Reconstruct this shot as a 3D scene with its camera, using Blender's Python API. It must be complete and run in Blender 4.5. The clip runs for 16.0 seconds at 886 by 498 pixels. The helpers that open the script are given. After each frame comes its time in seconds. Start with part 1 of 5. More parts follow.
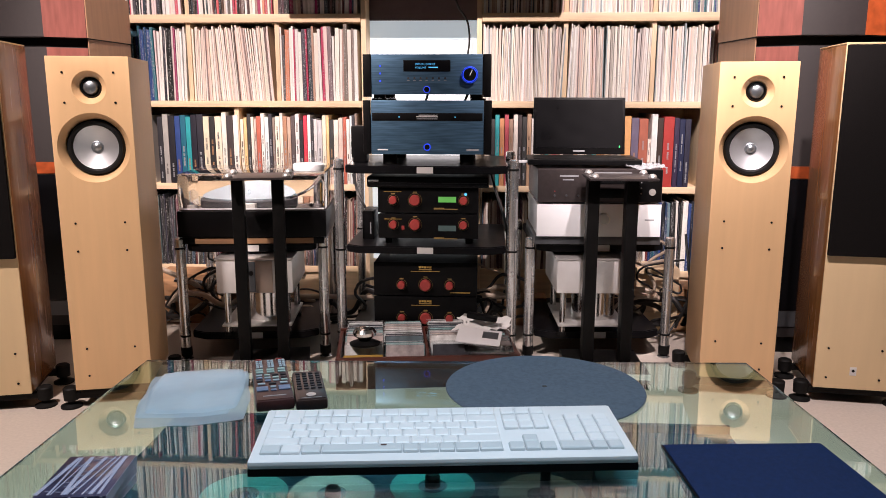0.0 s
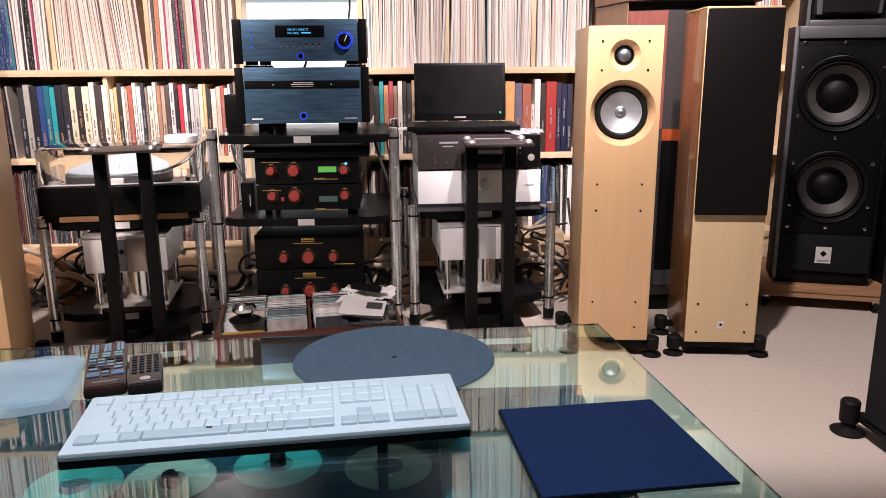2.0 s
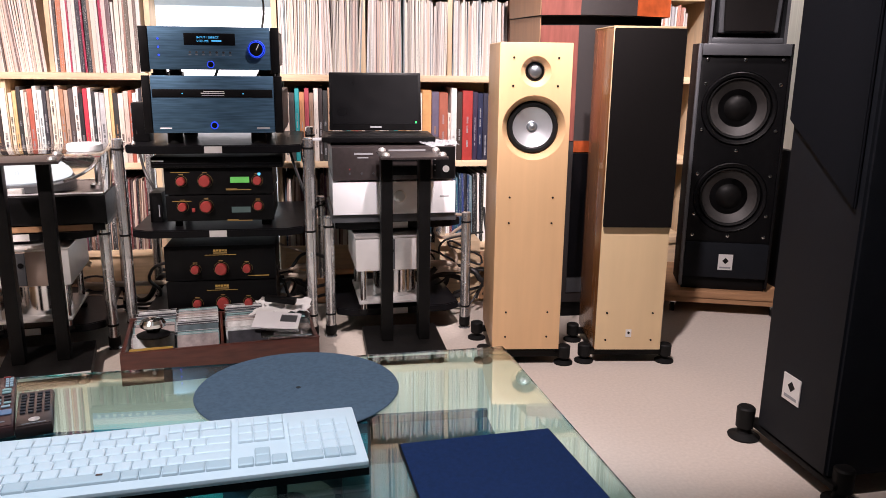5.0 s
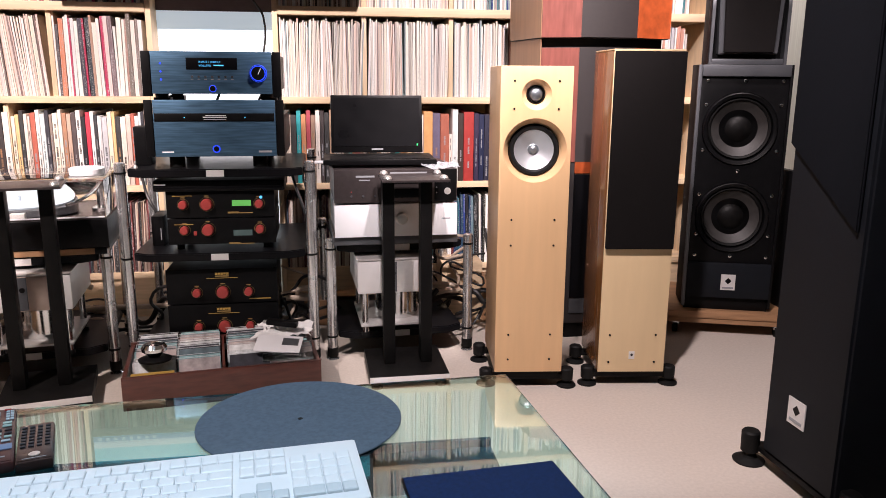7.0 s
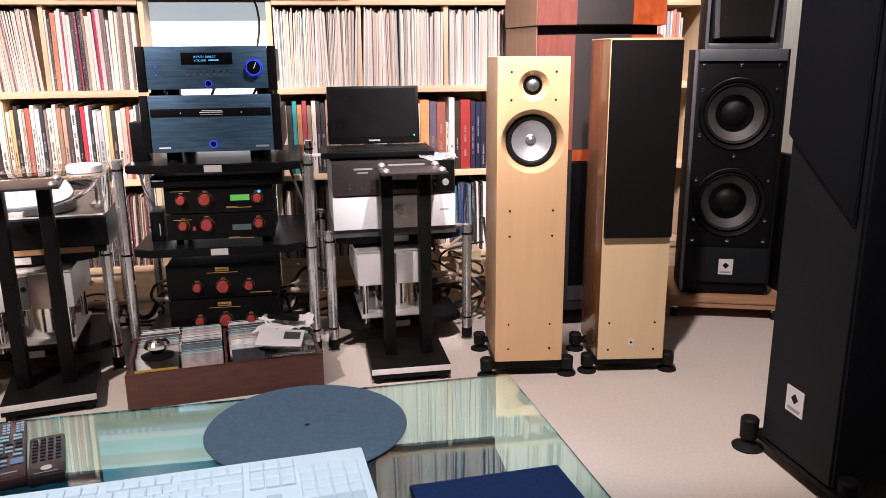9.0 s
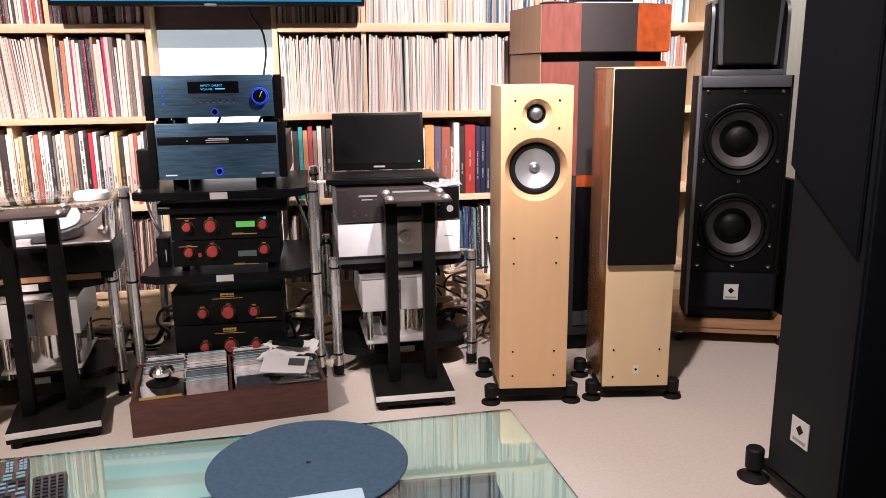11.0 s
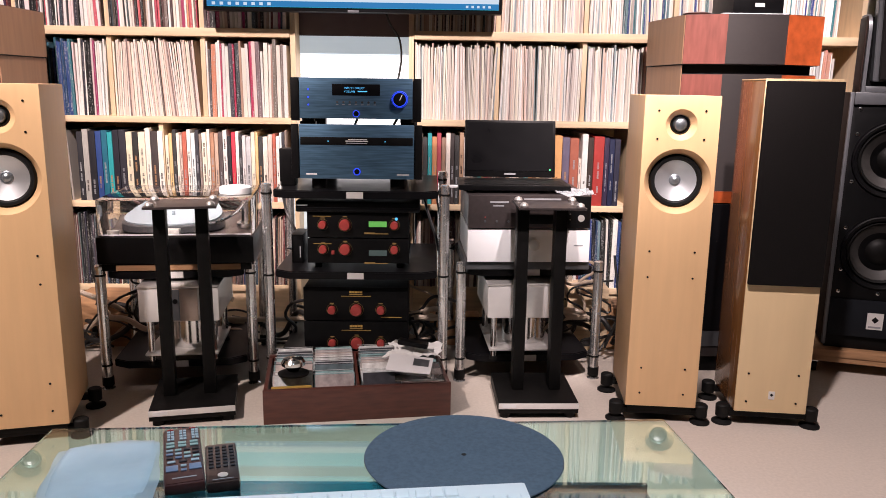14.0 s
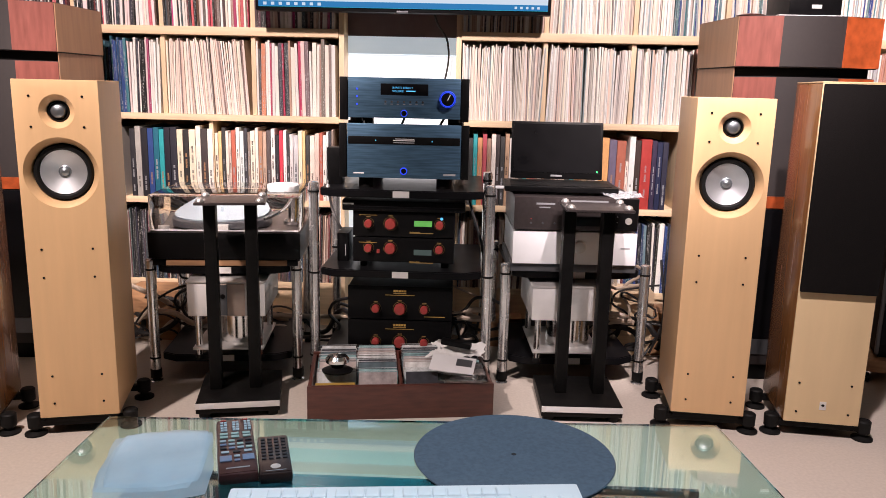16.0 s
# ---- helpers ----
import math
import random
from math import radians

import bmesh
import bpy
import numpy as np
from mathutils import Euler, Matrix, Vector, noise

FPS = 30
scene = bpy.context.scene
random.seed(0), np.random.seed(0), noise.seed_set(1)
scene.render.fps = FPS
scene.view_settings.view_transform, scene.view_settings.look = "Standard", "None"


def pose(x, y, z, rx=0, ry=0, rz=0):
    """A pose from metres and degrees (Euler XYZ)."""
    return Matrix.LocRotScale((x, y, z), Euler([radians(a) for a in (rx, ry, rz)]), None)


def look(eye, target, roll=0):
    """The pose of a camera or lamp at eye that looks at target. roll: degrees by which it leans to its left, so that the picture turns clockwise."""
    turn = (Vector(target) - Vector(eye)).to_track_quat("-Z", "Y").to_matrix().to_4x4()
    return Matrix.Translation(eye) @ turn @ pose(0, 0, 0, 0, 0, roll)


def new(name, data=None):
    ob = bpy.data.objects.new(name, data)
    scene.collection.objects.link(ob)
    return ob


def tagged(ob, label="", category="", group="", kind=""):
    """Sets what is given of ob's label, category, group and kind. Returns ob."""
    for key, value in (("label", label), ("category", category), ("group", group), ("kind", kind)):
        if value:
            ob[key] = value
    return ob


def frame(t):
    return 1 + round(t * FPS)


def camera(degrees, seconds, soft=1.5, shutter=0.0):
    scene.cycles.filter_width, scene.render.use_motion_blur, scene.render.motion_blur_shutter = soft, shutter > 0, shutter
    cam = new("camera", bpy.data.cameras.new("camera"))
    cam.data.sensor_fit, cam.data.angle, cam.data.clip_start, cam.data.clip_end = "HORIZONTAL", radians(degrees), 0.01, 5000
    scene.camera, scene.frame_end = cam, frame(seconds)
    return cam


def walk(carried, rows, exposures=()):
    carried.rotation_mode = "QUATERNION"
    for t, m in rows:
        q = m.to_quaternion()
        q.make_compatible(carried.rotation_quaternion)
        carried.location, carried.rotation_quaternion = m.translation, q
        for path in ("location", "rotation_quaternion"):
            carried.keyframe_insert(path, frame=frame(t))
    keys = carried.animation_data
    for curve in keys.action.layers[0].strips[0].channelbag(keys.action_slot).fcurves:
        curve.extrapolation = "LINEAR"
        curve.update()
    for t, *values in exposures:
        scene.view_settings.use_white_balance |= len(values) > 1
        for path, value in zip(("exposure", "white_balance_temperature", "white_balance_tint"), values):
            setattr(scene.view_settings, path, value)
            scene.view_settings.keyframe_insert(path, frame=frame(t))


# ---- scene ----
cam = camera(60.0, 16.0, 0.7)
PATH = [
    (0, (0.211, 0.105, 0.887), (0.095, 2.063, 0.499), 0.1),
    (0.5, (0.231, 0.101, 0.889), (0.151, 2.059, 0.491), -0.5),
    (1, (0.265, 0.111, 0.879), (0.251, 2.072, 0.484), -0.9),
    (1.5, (0.299, 0.125, 0.877), (0.327, 2.078, 0.447), -1.0),
    (2, (0.315, 0.129, 0.884), (0.421, 2.071, 0.415), -0.4),
    (2.5, (0.337, 0.128, 0.896), (0.542, 2.053, 0.394), 0.4),
    (3, (0.343, 0.125, 0.908), (0.612, 2.044, 0.411), 0.4),
    (3.5, (0.347, 0.124, 0.916), (0.634, 2.042, 0.425), 0.3),
    (4, (0.349, 0.129, 0.923), (0.642, 2.046, 0.434), 0.6),
    (6.5, (0.346, 0.132, 0.951), (0.647, 2.057, 0.502), 0.6),
    (7, (0.348, 0.138, 0.955), (0.643, 2.066, 0.515), 0.4),
    (7.5, (0.35, 0.138, 0.961), (0.655, 2.061, 0.505), 0.0),
    (8, (0.349, 0.139, 0.968), (0.667, 2.055, 0.492), -0.3),
    (8.5, (0.349, 0.14, 0.985), (0.672, 2.041, 0.453), -0.3),
    (9, (0.34, 0.141, 0.997), (0.642, 2.055, 0.502), -0.5),
    (9.2, (0.325, 0.138, 0.982), (0.636, 2.06, 0.524), -0.4),
    (11.5, (0.353, 0.143, 1.037), (0.623, 2.073, 0.587), -0.5),
    (12, (0.328, 0.145, 1.035), (0.569, 2.082, 0.598), -0.3),
    (12.5, (0.312, 0.146, 1.026), (0.487, 2.092, 0.598), -0.3),
    (13, (0.294, 0.144, 1.016), (0.418, 2.095, 0.595), -0.2),
    (13.5, (0.263, 0.145, 1.004), (0.342, 2.099, 0.588), 0.3),
    (14, (0.244, 0.146, 0.999), (0.281, 2.103, 0.586), 0.8),
    (14.5, (0.233, 0.145, 0.993), (0.242, 2.104, 0.588), 1.1),
    (15, (0.224, 0.146, 0.994), (0.214, 2.104, 0.584), 1.2),
    (15.5, (0.22, 0.148, 0.997), (0.182, 2.103, 0.578), 1.3),
    (16, (0.22, 0.146, 0.991), (0.159, 2.103, 0.583), 1.3),
]
walk(cam, [(t, look(eye, target, roll)) for t, eye, target, roll in PATH],
     [(0, -0.45, 6430, 10.5), (2, -0.38, 6330, 10), (3, -0.3, 6230, 10), (9.5, -0.28, 6230, 10), (13, -0.38, 6400, 10.5), (16, -0.42, 6430, 10.5)])

# ---- light ----
world = bpy.data.worlds.new("world")
scene.world = world
world.use_nodes = True
world.node_tree.nodes["Background"].inputs[0].default_value = (0.55, 0.7, 1.0, 1)
world.node_tree.nodes["Background"].inputs[1].default_value = 0.02


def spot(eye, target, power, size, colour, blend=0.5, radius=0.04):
    lamp = bpy.data.lights.new("unseen_ceiling_spot", "SPOT")
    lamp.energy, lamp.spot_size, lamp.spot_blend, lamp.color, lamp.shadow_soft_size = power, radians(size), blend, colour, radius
    new("unseen_ceiling_spot", lamp).matrix_world = look(eye, target)


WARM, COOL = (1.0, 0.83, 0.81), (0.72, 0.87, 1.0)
# lamps out of view, placed after cast shadows and lit areas
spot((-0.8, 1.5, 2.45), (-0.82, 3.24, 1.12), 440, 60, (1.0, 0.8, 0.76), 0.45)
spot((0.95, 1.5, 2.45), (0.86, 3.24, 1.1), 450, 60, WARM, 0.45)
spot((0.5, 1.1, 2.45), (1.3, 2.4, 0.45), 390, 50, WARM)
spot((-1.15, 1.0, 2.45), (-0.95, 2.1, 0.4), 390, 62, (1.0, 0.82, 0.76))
# added without a known source, to brighten the far right shelf and door
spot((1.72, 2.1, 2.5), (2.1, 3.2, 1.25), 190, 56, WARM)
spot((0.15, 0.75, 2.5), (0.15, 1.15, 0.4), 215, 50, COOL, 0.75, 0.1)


# ---- materials ----
def mat(name, colour, rough=0.5, metal=0.0, var=0.12, scale=18.0, bump=0.0, bscale=150.0, stretch=(1, 1, 1), coat=0.0, emit=0.0, spec=0.5):
    m = bpy.data.materials.new(name)
    m.use_nodes = True
    t = m.node_tree
    b = t.nodes["Principled BSDF"]
    b.inputs["Roughness"].default_value, b.inputs["Metallic"].default_value = rough, metal
    b.inputs["Coat Weight"].default_value, b.inputs["Specular IOR Level"].default_value = coat, spec
    co = t.nodes.new("ShaderNodeTexCoord")
    mp = t.nodes.new("ShaderNodeMapping")
    mp.inputs["Scale"].default_value = stretch
    t.links.new(co.outputs["Object"], mp.inputs[0])
    n = t.nodes.new("ShaderNodeTexNoise")
    n.inputs["Scale"].default_value, n.inputs["Detail"].default_value = scale, 5
    t.links.new(mp.outputs[0], n.inputs[0])
    n2 = t.nodes.new("ShaderNodeTexNoise")
    n2.inputs["Scale"].default_value = 2.3
    t.links.new(co.outputs["Object"], n2.inputs[0])
    add = t.nodes.new("ShaderNodeMath")
    add.inputs[1].default_value = 0.4
    add.operation = "MULTIPLY_ADD"
    t.links.new(n2.outputs[0], add.inputs[0])
    t.links.new(n.outputs[0], add.inputs[2])
    r = t.nodes.new("ShaderNodeValToRGB")
    c = Vector(colour)
    r.color_ramp.elements[0].position, r.color_ramp.elements[1].position = 0.45, 0.95
    r.color_ramp.elements[0].color = (*(c * (1 - var)), 1)
    r.color_ramp.elements[1].color = (*[min(1, v * (1 + var)) for v in c], 1)
    t.links.new(add.outputs[0], r.inputs[0])
    t.links.new(r.outputs[0], b.inputs["Base Color"])
    rr = t.nodes.new("ShaderNodeMapRange")
    rr.inputs["To Min"].default_value, rr.inputs["To Max"].default_value = max(0.02, rough - 0.07), min(1, rough + 0.07)
    t.links.new(n.outputs[0], rr.inputs[0])
    t.links.new(rr.outputs[0], b.inputs["Roughness"])
    if bump:
        n3 = t.nodes.new("ShaderNodeTexNoise")
        n3.inputs["Scale"].default_value, n3.inputs["Detail"].default_value = bscale, 3
        t.links.new(mp.outputs[0], n3.inputs[0])
        bp = t.nodes.new("ShaderNodeBump")
        bp.inputs["Strength"].default_value, bp.inputs["Distance"].default_value = bump, 0.002
        t.links.new(n3.outputs[0], bp.inputs["Height"])
        t.links.new(bp.outputs[0], b.inputs["Normal"])
    if emit:
        b.inputs["Emission Color"].default_value = (*colour, 1)
        b.inputs["Emission Strength"].default_value = emit
    return m


def glassy(name, tint, rough=0.0, ior=1.5):
    m = bpy.data.materials.new(name)
    m.use_nodes = True
    b = m.node_tree.nodes["Principled BSDF"]
    b.inputs["Base Color"].default_value = (*tint, 1)
    b.inputs["Transmission Weight"].default_value = 1.0
    b.inputs["Roughness"].default_value, b.inputs["IOR"].default_value = rough, ior
    return m


def spine_mat(name, rough=0.55):
    """Printed card: the colour of each sleeve, broken by worn edges and rows of faint lettering."""
    m = mat(name, (0.5, 0.5, 0.5), rough, var=0.1, spec=0.25)
    t = m.node_tree
    b = t.nodes["Principled BSDF"]
    a = t.nodes.new("ShaderNodeAttribute")
    a.attribute_name = "card"
    co = t.nodes.new("ShaderNodeTexCoord")
    mp = t.nodes.new("ShaderNodeMapping")
    mp.inputs["Scale"].default_value = (60, 60, 1.0)
    t.links.new(co.outputs["Object"], mp.inputs[0])
    zone = t.nodes.new("ShaderNodeTexNoise")
    zone.inputs["Scale"].default_value = 9
    t.links.new(mp.outputs[0], zone.inputs[0])
    mp2 = t.nodes.new("ShaderNodeMapping")
    mp2.inputs["Scale"].default_value = (190, 190, 330)
    t.links.new(co.outputs["Object"], mp2.inputs[0])
    ink = t.nodes.new("ShaderNodeTexNoise")
    ink.inputs["Scale"].default_value = 1.0
    t.links.new(mp2.outputs[0], ink.inputs[0])
    z1 = t.nodes.new("ShaderNodeMath")
    z1.operation, z1.inputs[1].default_value = "GREATER_THAN", 0.56
    t.links.new(zone.outputs[0], z1.inputs[0])
    z2 = t.nodes.new("ShaderNodeMath")
    z2.operation, z2.inputs[1].default_value = "GREATER_THAN", 0.53
    t.links.new(ink.outputs[0], z2.inputs[0])
    z3 = t.nodes.new("ShaderNodeMath")
    z3.operation = "MULTIPLY"
    t.links.new(z1.outputs[0], z3.inputs[0])
    t.links.new(z2.outputs[0], z3.inputs[1])
    z4 = t.nodes.new("ShaderNodeMath")
    z4.operation, z4.inputs[1].default_value = "MULTIPLY", 0.5
    t.links.new(z3.outputs[0], z4.inputs[0])
    inv = t.nodes.new("ShaderNodeInvert")
    inv.inputs[0].default_value = 0.75
    t.links.new(a.outputs["Color"], inv.inputs[1])
    mix = t.nodes.new("ShaderNodeMix")
    mix.data_type = "RGBA"
    t.links.new(z4.outputs[0], mix.inputs[0])
    t.links.new(a.outputs["Color"], mix.inputs[6])
    t.links.new(inv.outputs[0], mix.inputs[7])
    t.links.new(mix.outputs[2], b.inputs["Base Color"])
    return m


BIRCH = mat("birch_veneer", (0.76, 0.495, 0.265), 0.42, var=0.05, scale=4, stretch=(9, 9, 0.8), bump=0.05, bscale=60)
BIRCH2 = mat("pale_birch_veneer", (0.74, 0.56, 0.33), 0.42, var=0.06, scale=3, stretch=(6, 6, 0.8), bump=0.05, bscale=60)
CHERRY = mat("cherry_veneer", (0.25, 0.115, 0.038), 0.25, var=0.18, scale=5, stretch=(12, 12, 0.9), coat=0.3)
PINE = mat("pine_board", (0.72, 0.55, 0.36), 0.5, var=0.14, scale=6, stretch=(1, 8, 14), bump=0.08, bscale=40)
PINEV = mat("pine_upright", (0.72, 0.55, 0.36), 0.5, var=0.14, scale=6, stretch=(12, 8, 1), bump=0.08, bscale=40)
DARKWOOD = mat("rosewood", (0.085, 0.026, 0.018), 0.35, var=0.35, scale=9, stretch=(1.5, 10, 10), coat=0.2)
OLDWOOD = mat("worn_plywood", (0.36, 0.2, 0.1), 0.6, var=0.3, scale=6, stretch=(1, 5, 12))
BLACK = mat("black_satin_paint", (0.0035, 0.0035, 0.004), 0.42, var=0.25, scale=40, spec=0.16)
BLACKM = mat("black_matt_steel", (0.004, 0.0038, 0.0038), 0.5, spec=0.16, var=0.3, scale=60, bump=0.05, bscale=500)
# bluish sheen reflected from the television is put into this base colour
ALUB = mat("brushed_dark_aluminium", (0.082, 0.165, 0.26), 0.42, 0.7, var=0.4, scale=14, stretch=(0.8, 1, 12), bump=0.04, bscale=90)
CHROME = mat("polished_steel", (0.72, 0.72, 0.72), 0.16, 1.0, var=0.08, scale=30)
POST = mat("satin_steel_tube", (0.84, 0.84, 0.84), 0.25, 0.88, var=0.08, scale=30)
SILVER = mat("silver_anodised", (0.72, 0.71, 0.69), 0.36, 0.7, var=0.06, scale=60)
SILVERP = mat("satin_silver_paint", (0.74, 0.73, 0.72), 0.42, 0.3, var=0.05)
GRILLE = mat("black_grille_cloth", (0.007, 0.006, 0.006), 0.95, var=0.3, scale=300, bump=0.5, bscale=900, spec=0.15)
GREYPAINT = mat("dark_grey_textured_paint", (0.0075, 0.0092, 0.0125), 0.55, var=0.15, scale=30, bump=0.3, bscale=700, spec=0.16)
GRILLEN = mat("blue_black_grille_cloth", (0.0045, 0.0054, 0.0078), 0.95, var=0.3, scale=300, bump=0.5, bscale=900, spec=0.1)
GREYTRIM = mat("grey_metallic_trim", (0.1, 0.105, 0.115), 0.4, 0.5, var=0.1)
RUBBER = mat("black_rubber", (0.006, 0.006, 0.006), 0.6, var=0.2, spec=0.2)
CONE = mat("aluminium_cone", (0.86, 0.89, 0.93), 0.42, 0.88, var=0.06)
PAPERCONE = mat("black_paper_cone", (0.03, 0.028, 0.027), 0.55, var=0.25, scale=60, bump=0.2, bscale=300)
DOME = mat("silver_dome", (0.42, 0.46, 0.5), 0.34, 0.9)
RED = mat("red_knob", (0.36, 0.05, 0.045), 0.42, var=0.12)
GOLD = mat("gold_print", (0.62, 0.4, 0.1), 0.4, 0.3)
WHITEP = mat("white_print", (0.75, 0.76, 0.78), 0.5)
GREYP = mat("grey_print", (0.3, 0.31, 0.33), 0.5)
BLUELED = mat("blue_glow", (0.02, 0.06, 0.8), 0.4, emit=1.5)
GOLDD = mat("dull_gold_print", (0.34, 0.22, 0.07), 0.5)
CYAN = mat("cyan_glow", (0.1, 0.5, 0.9), 0.4, emit=0.9)
GREENLCD = mat("green_display", (0.15, 0.55, 0.12), 0.3, emit=0.22)
DIMLCD = mat("unlit_display", (0.09, 0.14, 0.14), 0.2)
GREENLED = mat("green_glow", (0.05, 0.9, 0.2), 0.4, emit=1.5)
SCREEN = mat("black_display_glass", (0.004, 0.004, 0.005), 0.3, var=0.1, spec=0.2)
CARPET = mat("grey_beige_carpet", (0.53, 0.475, 0.42), 0.95, var=0.07, scale=110, bump=0.4, bscale=500, spec=0.1)
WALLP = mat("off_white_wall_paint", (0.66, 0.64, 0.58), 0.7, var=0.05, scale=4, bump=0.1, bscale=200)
# for unseen walls: this grey holds down bounced light and feeds metal reflections
WALLS = mat("unseen_wall_grey", (0.36, 0.34, 0.33), 0.8, var=0.08, scale=3)
DOORP = mat("pale_ribbed_door", (0.6, 0.62, 0.54), 0.6, var=0.12, scale=7, stretch=(26, 26, 0.4), bump=0.3, bscale=12)
CEIL = mat("ceiling_paint", (0.6, 0.6, 0.58), 0.8, var=0.05)
WHITEPANEL = mat("white_panel", (0.8, 0.82, 0.84), 0.4, var=0.03)
FROST = mat("frosted_window_glass", (0.9, 0.95, 1.0), 0.4, var=0.03, emit=1.0)
# same pane as FROST; the strip's shade is put into colour and weaker glow
FROST2 = mat("shaded_window_glass", (0.62, 0.7, 0.76), 0.4, var=0.03, emit=0.75)
PINKLEATHER = mat("mahogany_veneer", (0.2, 0.062, 0.048), 0.4, var=0.22, scale=8, stretch=(10, 10, 1.5), bump=0.05)
ORANGEW = mat("burr_veneer", (0.33, 0.066, 0.018), 0.38, var=0.4, scale=28, bump=0.05)
TANW = mat("tan_cabinet_veneer", (0.31, 0.18, 0.105), 0.45, var=0.16, scale=5, stretch=(10, 10, 1))
DARKSIDE = mat("dark_stained_side", (0.016, 0.008, 0.006), 0.6, var=0.3, scale=6, stretch=(10, 10, 1), spec=0.12)
DARKG = mat("dark_grey_felt", (0.021, 0.017, 0.017), 0.6, var=0.15, scale=80)
GLASS = glassy("green_tinted_glass", (0.52, 0.81, 0.75))
ACRYL = glassy("clear_acrylic", (0.97, 0.97, 0.96), 0.02, 1.45)
CASE = glassy("clear_case_plastic", (0.9, 0.93, 0.94), 0.08, 1.45)
FELT = mat("blue_grey_felt", (0.1, 0.125, 0.16), 0.95, var=0.14, scale=150, bump=0.4, bscale=900, spec=0.1)
NAVY = mat("navy_cloth", (0.011, 0.025, 0.082), 0.9, var=0.2, scale=200, bump=0.5, bscale=1200, spec=0.15)
KEYW = mat("white_key_plastic", (0.8, 0.81, 0.83), 0.45, var=0.03)
KEYG = mat("grey_key_plastic", (0.6, 0.64, 0.67), 0.45, var=0.03)
BROWNP = mat("brown_black_plastic", (0.035, 0.02, 0.018), 0.3, var=0.2, coat=0.3)
BUTTOND = mat("dark_rubber_button", (0.03, 0.03, 0.035), 0.5)
CABLE = mat("black_cable", (0.016, 0.015, 0.015), 0.45)
CABLEG = mat("beige_cable", (0.5, 0.4, 0.31), 0.5)
PAPER = mat("white_paper", (0.66, 0.66, 0.68), 0.7, var=0.04)
CLOTH = mat("white_cotton_cloth", (0.7, 0.7, 0.7), 0.9, var=0.06, bump=0.3, bscale=600)
PLATTER = mat("pale_blue_platter_mat", (0.3, 0.37, 0.42), 0.5, var=0.05)
BRONZE = mat("dark_bronze_aluminium", (0.075, 0.062, 0.062), 0.4, 0.6, var=0.12, scale=60)
SHELFBLK = mat("black_shelf_board", (0.005, 0.005, 0.006), 0.35, var=0.2, scale=10, spec=0.15)
TEAL = mat("teal_board", (0.005, 0.026, 0.042), 0.6, var=0.25, scale=5, spec=0.15)
DISC = mat("disc_label_silver", (0.46, 0.5, 0.46), 0.25, 0.6, var=0.1)
DISCT = mat("disc_label_teal", (0.035, 0.22, 0.21), 0.3, 0.2, var=0.25)
CARD = spine_mat("printed_card")


def lit(name, colour, emit):
    """A patch of a lit screen: black glass that gives off its own colour."""
    m = mat(name, (0.006, 0.006, 0.007), 0.3, var=0.05, spec=0.2)
    b = m.node_tree.nodes["Principled BSDF"]
    b.inputs["Emission Color"].default_value, b.inputs["Emission Strength"].default_value = (*colour, 1), emit
    return m


TVBLUE = lit("screen_blue", (0.02, 0.25, 0.6), 1.0)
TVWHITE = lit("screen_white", (0.75, 0.85, 1.0), 1.1)
TVTEAL = lit("screen_teal", (0.03, 0.58, 0.8), 1.2)
TVDEEP = lit("screen_deep_teal", (0.0, 0.16, 0.26), 0.8)
TVNAVY = lit("screen_navy", (0.01, 0.05, 0.09), 0.8)


def poly(name, colour, alpha):
    """Thin plastic: part clear, part milky."""
    m = mat(name, colour, 0.35, var=0.1, scale=14, bump=0.5, bscale=25)
    t = m.node_tree
    tr = t.nodes.new("ShaderNodeBsdfTransparent")
    mx = t.nodes.new("ShaderNodeMixShader")
    mx.inputs[0].default_value = alpha
    t.links.new(tr.outputs[0], mx.inputs[1])
    t.links.new(t.nodes["Principled BSDF"].outputs[0], mx.inputs[2])
    t.links.new(mx.outputs[0], t.nodes["Material Output"].inputs[0])
    return m


BAGP = poly("frosted_plastic_film", (0.42, 0.5, 0.56), 0.55)
BAGT = poly("thin_clear_film", (0.62, 0.66, 0.7), 0.3)
WRAP = poly("creased_wrap_film", (0.46, 0.46, 0.58), 0.6)
REMOTE = mat("red_brown_plastic", (0.055, 0.02, 0.019), 0.32, var=0.2, coat=0.2)
BTNLIGHT = mat("pale_blue_grey_button", (0.34, 0.42, 0.47), 0.5)
BTNGREEN = mat("pale_green_grey_button", (0.3, 0.42, 0.4), 0.5)
BTNBLUE = mat("slate_blue_button", (0.16, 0.21, 0.32), 0.45)


CLEAR = (GLASS, ACRYL, CASE, BAGP, BAGT, WRAP)


# ---- building blocks ----
def box(bm, x0, x1, y0, y1, z0, z1, bevel=0.0, m=None):
    r = bmesh.ops.create_cube(bm, size=1)
    vs = r["verts"]
    bmesh.ops.scale(bm, vec=(x1 - x0, y1 - y0, z1 - z0), verts=vs)
    bmesh.ops.translate(bm, vec=((x0 + x1) / 2, (y0 + y1) / 2, (z0 + z1) / 2), verts=vs)
    if m is not None:
        bmesh.ops.transform(bm, matrix=m, verts=vs)
    if bevel:
        es = list({e for v in vs for e in v.link_edges})
        bmesh.ops.bevel(bm, geom=es, offset=bevel, segments=2, affect="EDGES", profile=0.6)
    return bm


